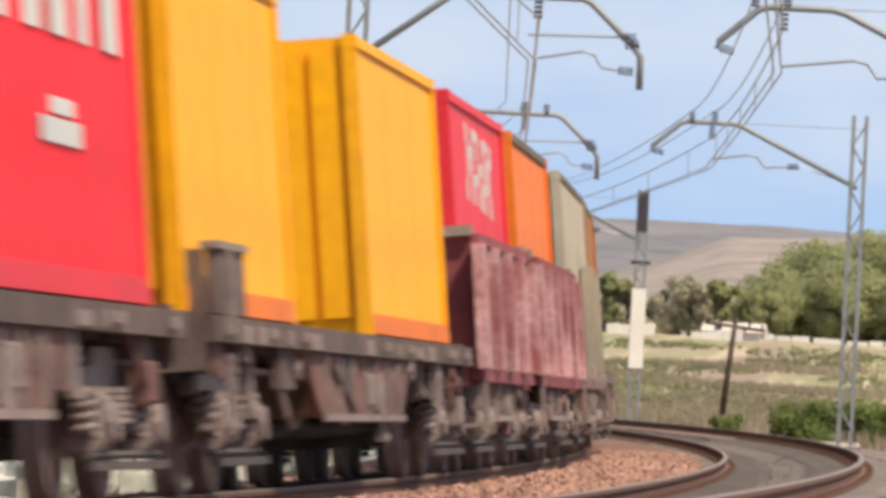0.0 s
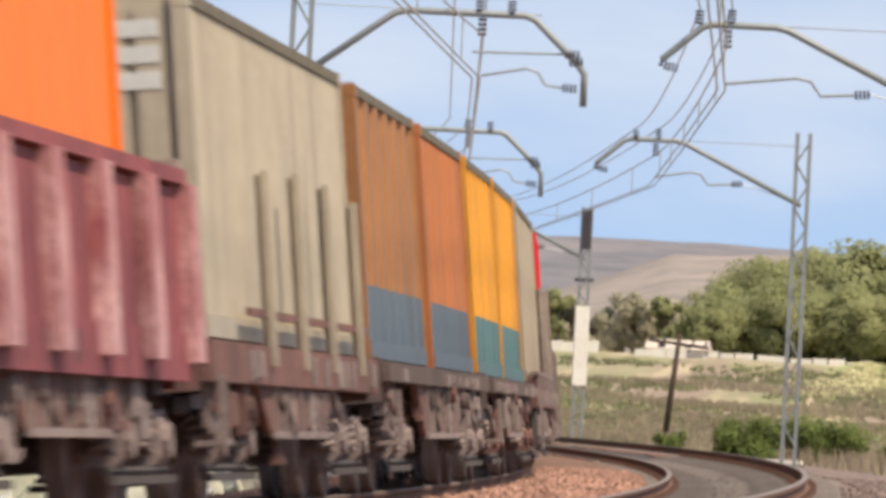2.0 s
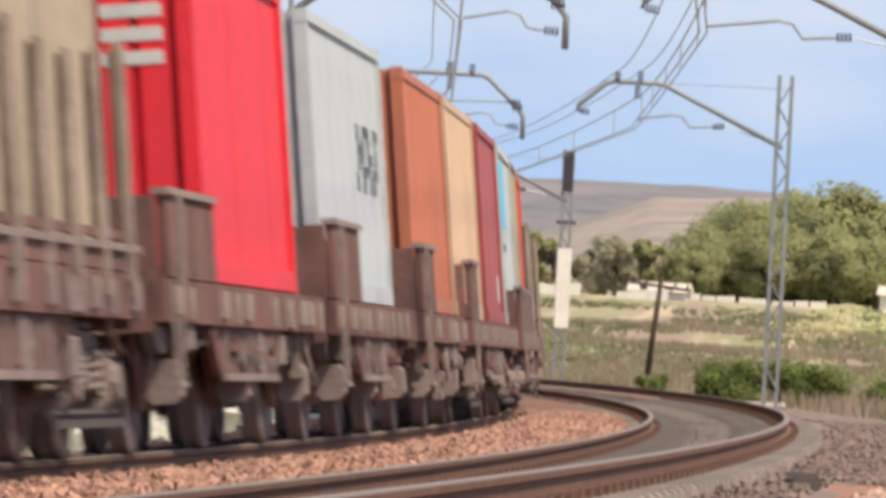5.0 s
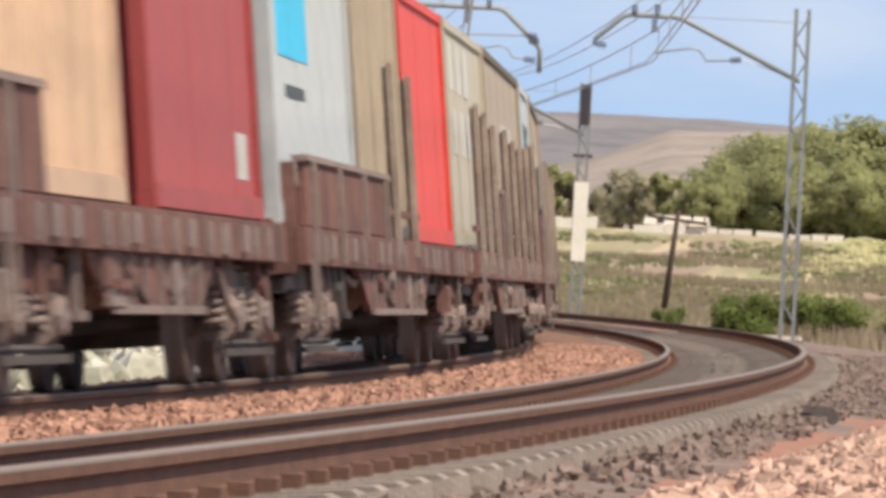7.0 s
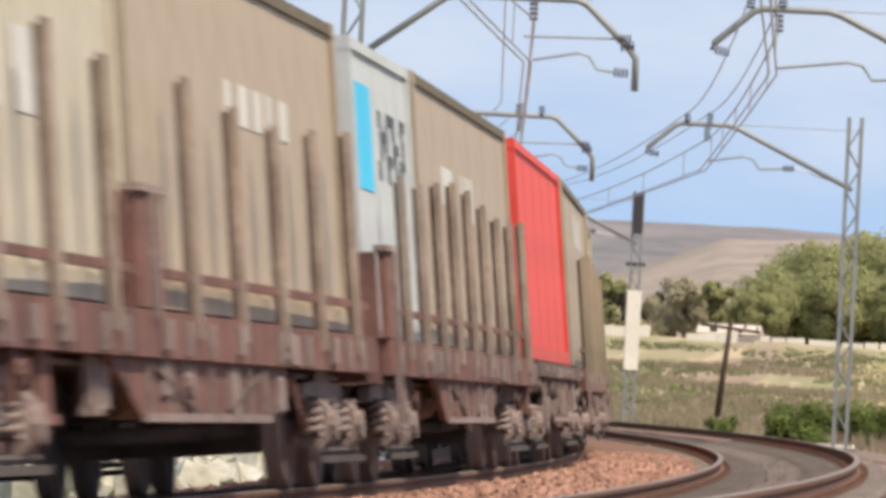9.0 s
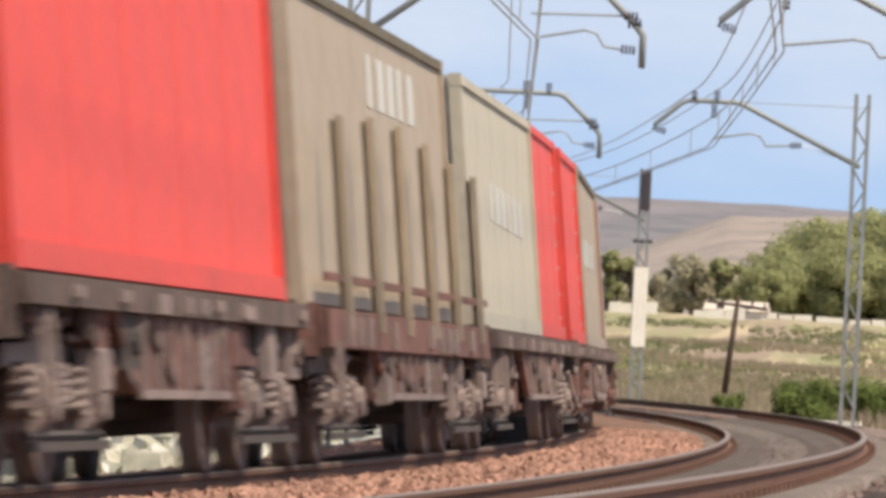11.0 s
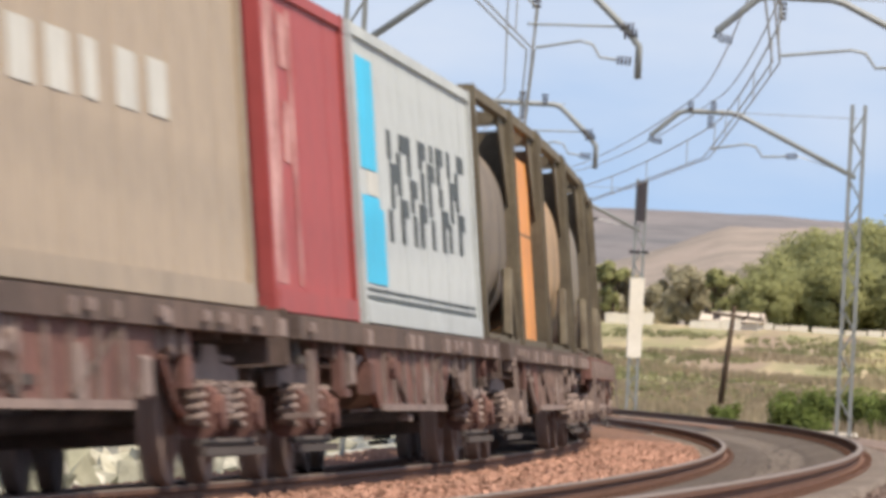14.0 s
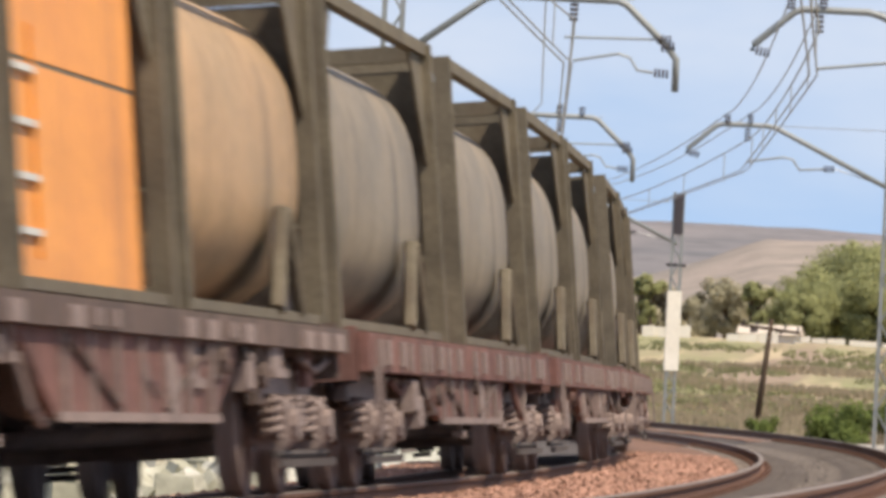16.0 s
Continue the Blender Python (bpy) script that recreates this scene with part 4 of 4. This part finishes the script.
    container(229.6, 235.0, "white", "pale container with cyan and dark markings", "sheet", cyan=[(0.10, 0.34, 0.50, 0.86)], dark=letters(0.45, 0.95, 0.55, 0.80, 4, 0, True))
    container(235.3, 248.2, "tan", "tan container with pale patches behind stakes", "sheet", marks=[(0.25, 0.36, 0.55, 0.70)] + letters(0.45, 0.6, 0.52, 0.70, 3))
    container(250.0, 262.0, "coral", "coral red container with a plain side", "sheet")
    container(263.1, 276.6, "tan", "tan container behind stakes, weathered", "sheet", marks=letters(0.46, 0.80, 0.70, 0.88, 5))
    container(278.9, 290.7, "sand", "pale beige container with white lettering bars", "sheet", marks=letters(0.34, 0.84, 0.46, 0.62, 6, -0.005))
    hinges = [(a, a + 0.022, 0.10 + 0.125 * k, 0.125 + 0.125 * k) for a in (0.030, 0.945) for k in range(7)]
    container(291.0, 297.3, "coral", "coral red container with pale hinge plates along its edges", "sheet", marks=hinges)
    container(299.1, 305.2, "coral", "coral red container with pale hinge plates and ribbed end", "sheet", marks=hinges)
    container(305.6, 318.7, "tan", "tan container with a row of white lettering bars", "sheet", marks=letters(0.14, 0.76, 0.46, 0.61, 6, 0.003))
    pink_striped = container(320.0, 325.8, "maroon", "dark red container with pink strips and patches on its side", "sheet")
    # pink strips and patches on the nearer half of the side
    bars(pink_striped, M["post"], 1.1855, [(-2.5, -1.75, 1.40, 3.45), (-0.95, -0.75, 1.40, 3.45), (-1.5, -1.1, 2.3, 2.75), (-1.6, -1.05, 3.0, 3.4)])
    container(326.2, 338.8, "white", "white container with a cyan arrow and dark lettering bars", "sheet", cyan=[(0.05, 0.17, 0.14, 0.435), (0.17, 0.20, 0.14, 0.40), (0.05, 0.165, 0.525, 0.90)], dark=letters(0.24, 0.92, 0.30, 0.70, 8, 0.003, True) + [(0.05, 0.97, 0.085, 0.10), (0.05, 0.97, 0.115, 0.125)], marks=[(0.09, 0.165, 0.44, 0.52)])
    tank_container(339.7, 345.9, "tank_dark", "grimy grey tank container in a dark frame", dome=0.3)
    tank_container(346.2, 351.9, "tank_orange", "orange clad tank container in an olive-grey frame", clad=True, dome=0.35)
    for a, b in ((352.4, 359.6), (360.4, 369.0), (370.8, 379.2), (380.8, 388.0), (388.8, 396.0), (400.8, 408.0), (408.8, 416.0), (421.0, 428.2)):
        tank_container(a, b, "tank_tan" if a < 353 else "tank", "weathered brown-grey tank container in a dark frame", dome=0.3 if a < 353 else 0.7)


build_train()


# ---- overhead line ----
STAGGER = {107.0: -0.5, 152.0: -0.2}            # the wires' sideways offset at the near track's supports


def mast(s, off, side, label, sleeve=False):
    """A lattice mast of two channels with lacing; a bent tube arm that reaches over the track; insulators and a steady arm."""
    z0 = bed_z(off) - 0.05
    org = on_curve(s, off, 0)
    rot = Euler((0, 0, s / RADIUS)).to_matrix().to_4x4()
    m = thing("catenary_mast", label, "catenary mast", "overhead line masts")
    m.matrix_basis = Matrix.Translation(org) @ rot
    top = 7.05
    for x in (-0.14, 0.14):
        part("mast_leg", Shape().box(x - 0.04, x + 0.04, -0.05, 0.05, z0, top), M["steel"], m)
    for y in (-0.05, 0.05):
        k = 0
        z = z0 + 0.5
        while z < top - 0.5:
            a, b = (-0.14, 0.14) if k % 2 else (0.14, -0.14)
            part("lacing_bar", Shape().tube([(a, y, z), (b, y, z + 0.48)], 0.02, 5), M["steel"], m)
            z, k = z + 0.48, k + 1
    part("foot", Shape().box(-0.35, 0.35, -0.35, 0.35, z0 - 0.4, z0 + 0.12), M["sleeper"], m)
    d = -side
    reach = 4.55 if side > 0 else 4.42
    arm = [(0, 0, 5.45), (d * (reach - 1.95), 0, 6.68), (d * (reach - 1.75), 0, 6.73), (d * (reach - 0.75), 0, 6.73), (d * (reach - 0.6), 0, 6.68), (d * reach, 0, 6.15), (d * (reach + 0.02), 0, 6.05)]
    if side < 0:
        arm = [(0, 0, 5.6), (d * (reach - 3.0), 0, 6.66), (d * (reach - 2.8), 0, 6.72), (d * (reach - 0.95), 0, 6.72), (d * (reach - 0.8), 0, 6.66), (d * (reach - 0.15), 0, 6.05), (d * reach, 0, 5.85), (d * reach, 0, 5.35)]
    arm_ob = part("tube_arm", Shape().tube(arm, 0.055, 8), M["steel"], m, "bent grey steel tube", smooth=True)
    wire_x = d * (reach - (1.5 if side > 0 else 1.62)) + (STAGGER.get(s, 0.0) if side > 0 else 0.0)

    def insulator(p, q):
        p, q = Vector(p), Vector(q)
        sh = Shape()
        for i in range(4):
            a = p.lerp(q, (i + 0.15) / 4)
            b = p.lerp(q, (i + 0.75) / 4)
            sh.tube([a, b], 0.07, 10)
        part("insulator", sh, M["dark"], arm_ob)

    insulator((wire_x, 0, 6.66), (wire_x, 0, 6.36))
    insulator((wire_x + d * 0.45, 0, 6.72), (wire_x + d * 0.45, 0, 6.95))
    insulator((wire_x - d * 0.05, 0, 6.75), (wire_x - d * 0.05, 0, 6.98))
    insulator((d * (reach - 0.03), 0, 6.06), (d * (reach - 0.26), 0, 6.02))
    part("span_wire", Shape().tube([(0, 0, 6.75), (d * (reach - 0.7), 0, 6.74)], 0.010, 5), M["wire"], m)
    if side > 0:
        w, up, o = wire_x, (0.2 if s == 152 else 0.1), -4.55 + 1.5 + 1.5
        part("steady_arm", Shape().tube([(w, 0, 5.72 + up), (o - 0.90, 0, 5.86 + up), (o - 0.68, 0, 5.82 + up), (o - 0.52, 0, 5.60 + up), (o, 0, 5.64 + up)], 0.026, 6), M["steel"], m)
        insulator((o, 0, 5.64 + up), (o + 0.25, 0, 5.66 + up))
        part("stay_wire", Shape().tube([(o + 0.25, 0, 5.66 + up), (0, 0, 5.5)], 0.012, 5), M["wire"], m)
    else:
        e = d * reach
        part("registration_tube", Shape().tube([(e - 1.75, 0, 6.12), (e - 0.32, 0, 6.15)], 0.020, 6), M["steel"], m)
        insulator((e - 0.32, 0, 6.15), (e - 0.08, 0, 6.15))
        part("steady_arm", Shape().tube([(e - 1.6, 0, 5.76), (e - 0.9, 0, 5.90), (e - 0.72, 0, 5.85), (e - 0.6, 0, 5.66), (e - 0.34, 0, 5.63)], 0.022, 6), M["steel"], m)
        insulator((e - 0.34, 0, 5.63), (e - 0.1, 0, 5.62))
    if sleeve:
        part("painted_sleeve", Shape().box(-0.22, 0.22, -0.09, 0.09, 1.55, 4.0), M["whitewash"], m, "white painted sleeve")
        part("counterweight", Shape().box(-0.14, 0.14, -0.12, 0.12, 5.75, 7.0, 0.03), M["dark"], m, "dark box at the head of the mast")
        part("lamp_arm", Shape().box(-0.3, 0.3, -0.05, 0.05, 4.75, 4.85), M["dark"], m)
    return m


MASTS = (-8.0, 50.0, 107.0, 152.0, 213.0, 270.0, 325.0)
for s_m in MASTS[2:]:
    mast(s_m, 2.42, 1, "grey lattice catenary mast with a bent tube arm" if s_m != 213 else "catenary mast with a white painted sleeve", s_m == 213)
for s_m in MASTS[2:]:
    mast(s_m, -SPACING - GAUGE - 2.1, -1, "grey lattice catenary mast behind the train, with a tube arm")


def catenary(off, label, swing):
    """Messenger wire with sag, two contact wires and droppers."""
    c = thing("catenary", label, "overhead wire", "overhead wires")
    spans = list(zip(MASTS[:-1], MASTS[1:]))
    mess, cont1, cont2 = [], [], []
    feed = ([], [])
    for a, b in spans:
        for i in range(10):
            k = i / 10
            sag = 4 * k * (1 - k)

            def span(o, z0, drop):
                p = on_curve(a, o + swing.get(a, 0.0), z0).lerp(on_curve(b, o + swing.get(b, 0.0), z0), k)
                return Vector((p.x, p.y, z0 - drop * sag))

            mess.append(span(off, 6.40, 0.25))
            cont1.append(span(off - 0.12, 5.72, 0.04))
            cont2.append(span(off, 5.72, 0.04))
            feed[0].append(span(off - 0.45, 6.97, 0.35))
            feed[1].append(span(off + 0.05, 6.99, 0.35))
            if i % 2:
                part("dropper", Shape().tube([mess[-1], cont2[-1]], 0.012, 4), M["wire"], c)
    part("messenger_wire", Shape().tube(mess, 0.016, 5), M["wire"], c)
    part("contact_wire", Shape().tube(cont1, 0.015, 5), M["wire"], c)
    part("contact_wire", Shape().tube(cont2, 0.015, 5), M["wire"], c)
    for line in feed:
        part("feeder_wire", Shape().tube(line, 0.014, 5), M["wire"], c)
    return c


catenary(2.42 - 3.05, "copper overhead wires over the near track", STAGGER)
catenary(-SPACING - GAUGE - 2.1 + 2.80, "copper overhead wires over the far track", {})


# ---- beyond the line ----
def at(px_yaw, d):
    """A place on the ground, d metres from the eye, px_yaw radians to the left of +y."""
    x, y = EYE[0] - d * math.sin(px_yaw), d * math.cos(px_yaw)
    return Vector((x, y, ground_z(x, y)))


def telegraph_pole(p, h, lean, label):
    t = thing("telegraph_pole", label, "pole")
    t.matrix_basis = Matrix.Translation(p) @ pose(0, 0, 0, 0, lean, 0)
    part("shaft", Shape().tube([(0, 0, -0.4), (0, 0, h * 0.5), (0, 0, h)], [0.16, 0.14, 0.11], 10), M["wood"], t, smooth=True)
    part("cross_arm", Shape().box(-1.45, 1.45, -0.06, 0.06, h - 0.55, h - 0.40), M["wood"], t)
    for x in (-1.3, -0.7, 0.7, 1.3):
        part("insulator", Shape().tube([(x, 0, h - 0.40), (x, 0, h - 0.2)], 0.05, 8), M["dark"], t)
    return t


telegraph_pole(at(.13899 - 416 / 12233, 330), 5.1, 5.5, "dark leaning telegraph pole with a cross arm in the field")


def foliage(sh, centre, size, count, leaf, rng, core=(0, 0, 0)):
    """Small leaf faces through an uneven ellipsoid, most of them facing away from the crown's core."""
    centre, core = np.array(centre, float), np.array(core, float)
    d = rng.normal(size=(count, 3))
    d /= np.linalg.norm(d, axis=1)[:, None]
    p = centre + d * (rng.random(count) ** 0.4)[:, None] * np.array(size)
    away = p - core
    away /= np.linalg.norm(away, axis=1)[:, None] + 1e-6
    n = away + 0.6 * d + rng.normal(size=(count, 3)) * 0.45 + np.array((0, 0, 0.25))
    n /= np.linalg.norm(n, axis=1)[:, None]
    a = np.cross(n, rng.normal(size=(count, 3)))
    a /= np.linalg.norm(a, axis=1)[:, None] + 1e-6
    b = np.cross(n, a)
    l = (leaf * rng.uniform(0.6, 1.3, count))[:, None]
    v = np.stack((p - a * l, p + b * l * 0.6, p + a * l, p - b * l * 0.6), axis=1).reshape(-1, 3)
    f = np.arange(count * 4).reshape(-1, 4)
    sh.add(v.tolist(), f.tolist())


def tree_parts(seed, h, spread, mat, clumps=16, leaf=0.22):
    """A tapered trunk with limbs to every clump of a domed, uneven crown."""
    rng = np.random.default_rng(seed)
    t = thing("tree", "", "tree")
    trunk = Shape().tube([(0, 0, -0.5), (0.1, 0, h * 0.2), (0.25, 0.1, h * 0.45), (0.1, 0, h * 0.75)], [h * 0.035, h * 0.03, h * 0.02, h * 0.008], 8)
    crown = Shape()
    for i in range(clumps):
        a, e = rng.uniform(0, 6.28), math.asin(rng.uniform(-1.0, 1.0))
        r = rng.uniform(0.45, 0.9)
        c = (spread * r * math.cos(a) * math.cos(e), spread * r * math.sin(a) * math.cos(e), h * (0.49 + 0.44 * r * math.sin(e)))
        trunk.tube([(0.15, 0, h * rng.uniform(0.2, 0.45)), (c[0] * 0.6, c[1] * 0.6, c[2] * 0.85), c], [h * 0.014, h * 0.009, h * 0.003], 5)
        s = spread * rng.uniform(0.26, 0.46)
        foliage(crown, c, (s, s, s * 0.9), 260, leaf, rng, (0, 0, h * 0.35))
    part("trunk", trunk, M["bark"], t)
    part("crown", crown, M[mat], t)
    return t


def place_trees():
    rng = np.random.default_rng(11)
    kinds = {"leaf": [tree_parts(21 + i, 10.0, 4.2 + 0.5 * i, "leaf", 42) for i in range(3)], "olive": [tree_parts(31 + i, 6.0 + 0.6 * i, 3.0, "olive", 14) for i in range(3)], "dark": [tree_parts(41, 7.0, 1.5, "leaf", 12)]}
    text = {"leaf": "broad green tree with a dense uneven crown", "olive": "grey-green olive tree in a row", "dark": "slim dark green tree"}

    def plant(kind, x75, d, scale, sink=0.0):
        src = kinds[kind][int(rng.integers(len(kinds[kind])))]
        p = at(.13899 - (x75 - 784) / 12233, d)
        p.z -= sink
        ob = copy_thing(src, Matrix.Translation(p) @ pose(0, 0, 0, 0, 0, rng.uniform(0, 360)) @ Matrix.Scale(scale, 4))
        ob.scale = (scale,) * 3
        tagged(ob, text[kind], "tree", "trees beyond the field")

    for x in np.arange(1262, 1830, 21):
        plant("leaf", x + rng.uniform(-10, 10), rng.uniform(690, 760), float(np.interp(x, [1262, 1325, 1390, 1450, 1560, 1640, 1800], [0.74, 1.12, 1.26, 1.33, 1.33, 1.12, 1.0])) * rng.uniform(0.95, 1.05))
    for x in np.arange(1250, 1830, 30):
        plant("leaf", x + rng.uniform(-12, 12), rng.uniform(662, 690), float(np.interp(x, [1250, 1300, 1400, 1700], [0.50, 0.75, 0.92, 0.85])) * rng.uniform(0.85, 1.05))
    for x in np.arange(900, 1260, 26):
        plant("olive", x + rng.uniform(-10, 10), rng.uniform(660, 760), rng.uniform(0.75, 1.05))
    for x in (985, 1005, 1180, 1196):
        plant("dark", x, 650, rng.uniform(0.85, 1.0))
    for k in kinds.values():
        for ob in k:
            for o in (*ob.children_recursive, ob):
                bpy.data.objects.remove(o)


place_trees()


def bank_wall(x0, x1, d, h, label):
    """A low whitewashed wall along the crest of the field, in uneven lengths."""
    w = thing("field_wall", label, "wall", "white walls beyond the field")
    rng = np.random.default_rng(int(x0))
    x = x0
    while x < x1:
        n = rng.uniform(18, 50)
        a, b = at(.13899 - (x - 784) / 12233, d), at(.13899 - (min(x + n, x1) - 784) / 12233, d)
        hh = h * rng.uniform(0.6, 1.1)
        y = (a.y + b.y) / 2
        part("wall_length", Shape().add([(a.x, y, a.z - 0.6), (b.x, y, b.z - 0.6), (b.x, y, b.z + hh), (a.x, y, a.z + hh * 0.9), (a.x, y + 0.4, a.z - 0.6), (b.x, y + 0.4, b.z - 0.6), (b.x, y + 0.4, b.z + hh), (a.x, y + 0.4, a.z + hh * 0.9)], [(0, 1, 2, 3), (5, 4, 7, 6), (3, 2, 6, 7), (1, 5, 6, 2), (4, 0, 3, 7)]), M["whitewash"], w)
        x += n * rng.uniform(1.0, 1.25)


bank_wall(990, 1075, 640, 1.2, "low whitewashed wall among the trees")
bank_wall(1140, 1230, 636, 1.0, "low whitewashed wall at the field's edge")
bank_wall(1240, 1560, 650, 0.6, "long low white wall below the trees")


def house(x75, d, wide, h, label):
    p = at(.13899 - (x75 - 784) / 12233, d)
    t = thing("house", label, "house")
    t.matrix_basis = Matrix.Translation(p)
    part("wall", Shape().box(-wide / 2, wide / 2, 0, 5, -0.6, h), M["whitewash"], t)
    part("roof", Shape().plate([(-0.4, h + 0.004), (5.4, h + 0.004), (2.5, h + 0.9)], -wide / 2 - 0.3, wide / 2 + 0.3), M["roof"], t)
    for x in (-wide * 0.25, wide * 0.2):
        win = part("window", Shape().box(x - 0.35, x + 0.35, -0.03, -0.003, 0.6, 1.3), M["dark"], t)
        part("sill", Shape().box(x - 0.42, x + 0.42, -0.08, -0.031, 0.52, 0.6), M["whitewash"], win)


house(1212, 640, 5.2, 0.75, "low white outbuilding with a clay tile roof")
house(1690, 640, 9.0, 1.6, "long low white building beside the field")


def shrub(p, size, seed, label):
    rng = np.random.default_rng(seed)
    t = thing("shrub", label, "shrub", "shrubs by the line")
    t.matrix_basis = Matrix.Translation(p)
    stems, leaves = Shape(), Shape()
    for i in range(9):
        a, r = rng.uniform(0, 6.28), size * rng.uniform(0.1, 0.6)
        tip = (r * math.cos(a), r * math.sin(a), size * rng.uniform(0.35, 0.95))
        stems.tube([(0, 0, -0.1), (tip[0] * 0.5, tip[1] * 0.5, tip[2] * 0.6), tip], [0.03, 0.02, 0.008], 5)
        foliage(leaves, tip, (size * 0.36,) * 3, 150, 0.065, rng, (0, 0, size * 0.2))
    part("stem", stems, M["bark"], t)
    part("foliage", leaves, M["bush"], t)


for i, (s_b, o_b, size) in enumerate(((168, 2.9, 0.8), (172, 3.5, 1.05), (170, 4.2, 1.15), (166, 4.9, 0.95), (178, 3.3, 0.8), (160, 5.4, 0.8), (186, 4.2, 0.95), (175, 5.2, 0.9), (196, 3.4, 0.6))):
    q = on_curve(s_b, o_b)
    q.z = ground_z(q.x, q.y)
    shrub(q, size, 60 + i, "dense green shrub on the bank beside the track")


slab = Shape().box(-0.45, 0.45, -0.2, 0.2, 0, 0.16, 0.03)
ob = single("concrete_slab", slab, M["whitewash"], "pale concrete slab lying beside the track", "slab")
ob.matrix_basis = Matrix.Translation(on_curve(163, 3.2, -0.36))
rock = Shape().box(-0.10, 0.10, -0.08, 0.08, -0.03, 0.11, 0.05)
ob = single("rock", rock, M["oily"], "dark rock on the ballast shoulder", "rock")
ob.matrix_basis = Matrix.Translation(on_curve(45, 0.75, -0.235)) @ pose(0, 0, 0, 0, 0, 30)


def grass(name, mat, count, lo, hi, h, label, seed):
    """Tufts of upright blades over the field."""
    rng = np.random.default_rng(seed)
    sh = Shape()
    for _ in range(count):
        d = lo + (hi - lo) * rng.random() ** 0.8
        a = .13899 - (rng.uniform(880, 1660) - 784) / 12233
        p = at(a, d)
        r = math.hypot(p.x + RADIUS, p.y) - RADIUS
        if r < 3.6 or noise.noise((p.x * 0.06, p.y * 0.03, seed)) < -0.1:
            continue
        for _ in range(5):
            q = p + Vector((rng.normal() * 0.16, rng.normal() * 0.16, -0.05))
            e = Vector((rng.normal() * 0.10, rng.normal() * 0.1, h * rng.uniform(0.5, 1.3)))
            w = rng.uniform(0.012, 0.03) * (1 + d / 250)
            sh.add([q - Vector((w, 0, 0)), q + Vector((w, 0, 0)), q + e], [(0, 1, 2)])
    me = bpy.data.meshes.new(name)
    me.from_pydata(sh.v, [], sh.f)
    me.materials.append(M[mat])
    return tagged(new(name, me), label, "grass", kind="stuff")


def scrub_patch(count, seed):
    rng = np.random.default_rng(seed)
    sh = Shape()
    for _ in range(count):
        d = 230 + 400 * rng.random()
        p = at(.13899 - (rng.uniform(880, 1660) - 784) / 12233, d)
        r = math.hypot(p.x + RADIUS, p.y) - RADIUS
        if r < 9 or noise.noise((p.x * 0.03, p.y * 0.012, 8.0)) < 0.0:
            continue
        w = rng.uniform(0.25, 0.7)
        foliage(sh, (p.x, p.y, p.z + w * 0.35), (w, w, w * 0.5), 18, 0.15, rng, (p.x, p.y, p.z - 0.3))
    me = bpy.data.meshes.new("scrub")
    me.from_pydata(sh.v, [], sh.f)
    me.materials.append(M["green_grass"])
    tagged(new("scrub", me), "low olive-green scrub scattered over the field", "scrub", kind="stuff")


def flower_strip(count, seed):
    """Cream-coloured seed heads along a winding strip of the meadow."""
    rng = np.random.default_rng(seed)
    sh = Shape()
    for _ in range(count):
        k = rng.random()
        d = 500 + 150 * k + rng.normal() * 7
        a = 0.0835 - 0.0105 * k - 0.0022 * math.sin(5 * k) + rng.normal() * 0.0011 * (1 + 1.5 * (k < 0.45))
        p = at(a, d)
        if noise.noise((p.x * 0.25, p.y * 0.06, 4.0)) < -0.12:
            continue
        h = rng.uniform(0.25, 0.6)
        foliage(sh, (p.x, p.y, p.z + h * 0.6), (0.25, 0.25, h * 0.5), 7, 0.09, rng, (p.x, p.y, p.z - 0.3))
    me = bpy.data.meshes.new("flowering_grass")
    me.from_pydata(sh.v, [], sh.f)
    me.materials.append(M["seed_heads"])
    tagged(new("flowering_grass", me), "strip of cream-coloured flowering grass in the meadow", "grass", kind="stuff")


flower_strip(2600, 93)
scrub_patch(1600, 91)
grass("dry_grass", "straw", 9000, 110, 520, 0.5, "tufts of dry straw-coloured grass", 71)
grass("green_grass", "green_grass", 5200, 110, 600, 0.4, "tufts of green grass in the field", 72)


# ---- what moves ----
def motions():
    for ob, u in TRAIN:
        walk(ob, [(t, train_pose(u - SPEED * t)) for t in range(0, 17)])
    turns = [(k / FPS, math.degrees(SPEED * k / FPS / TYRE)) for k in range(round(CLIP * FPS) + 1)]
    for ob, y in WHEELS:
        walk(ob, [(t, pose(0, y, TYRE, a)) for t, a in turns])


motions()
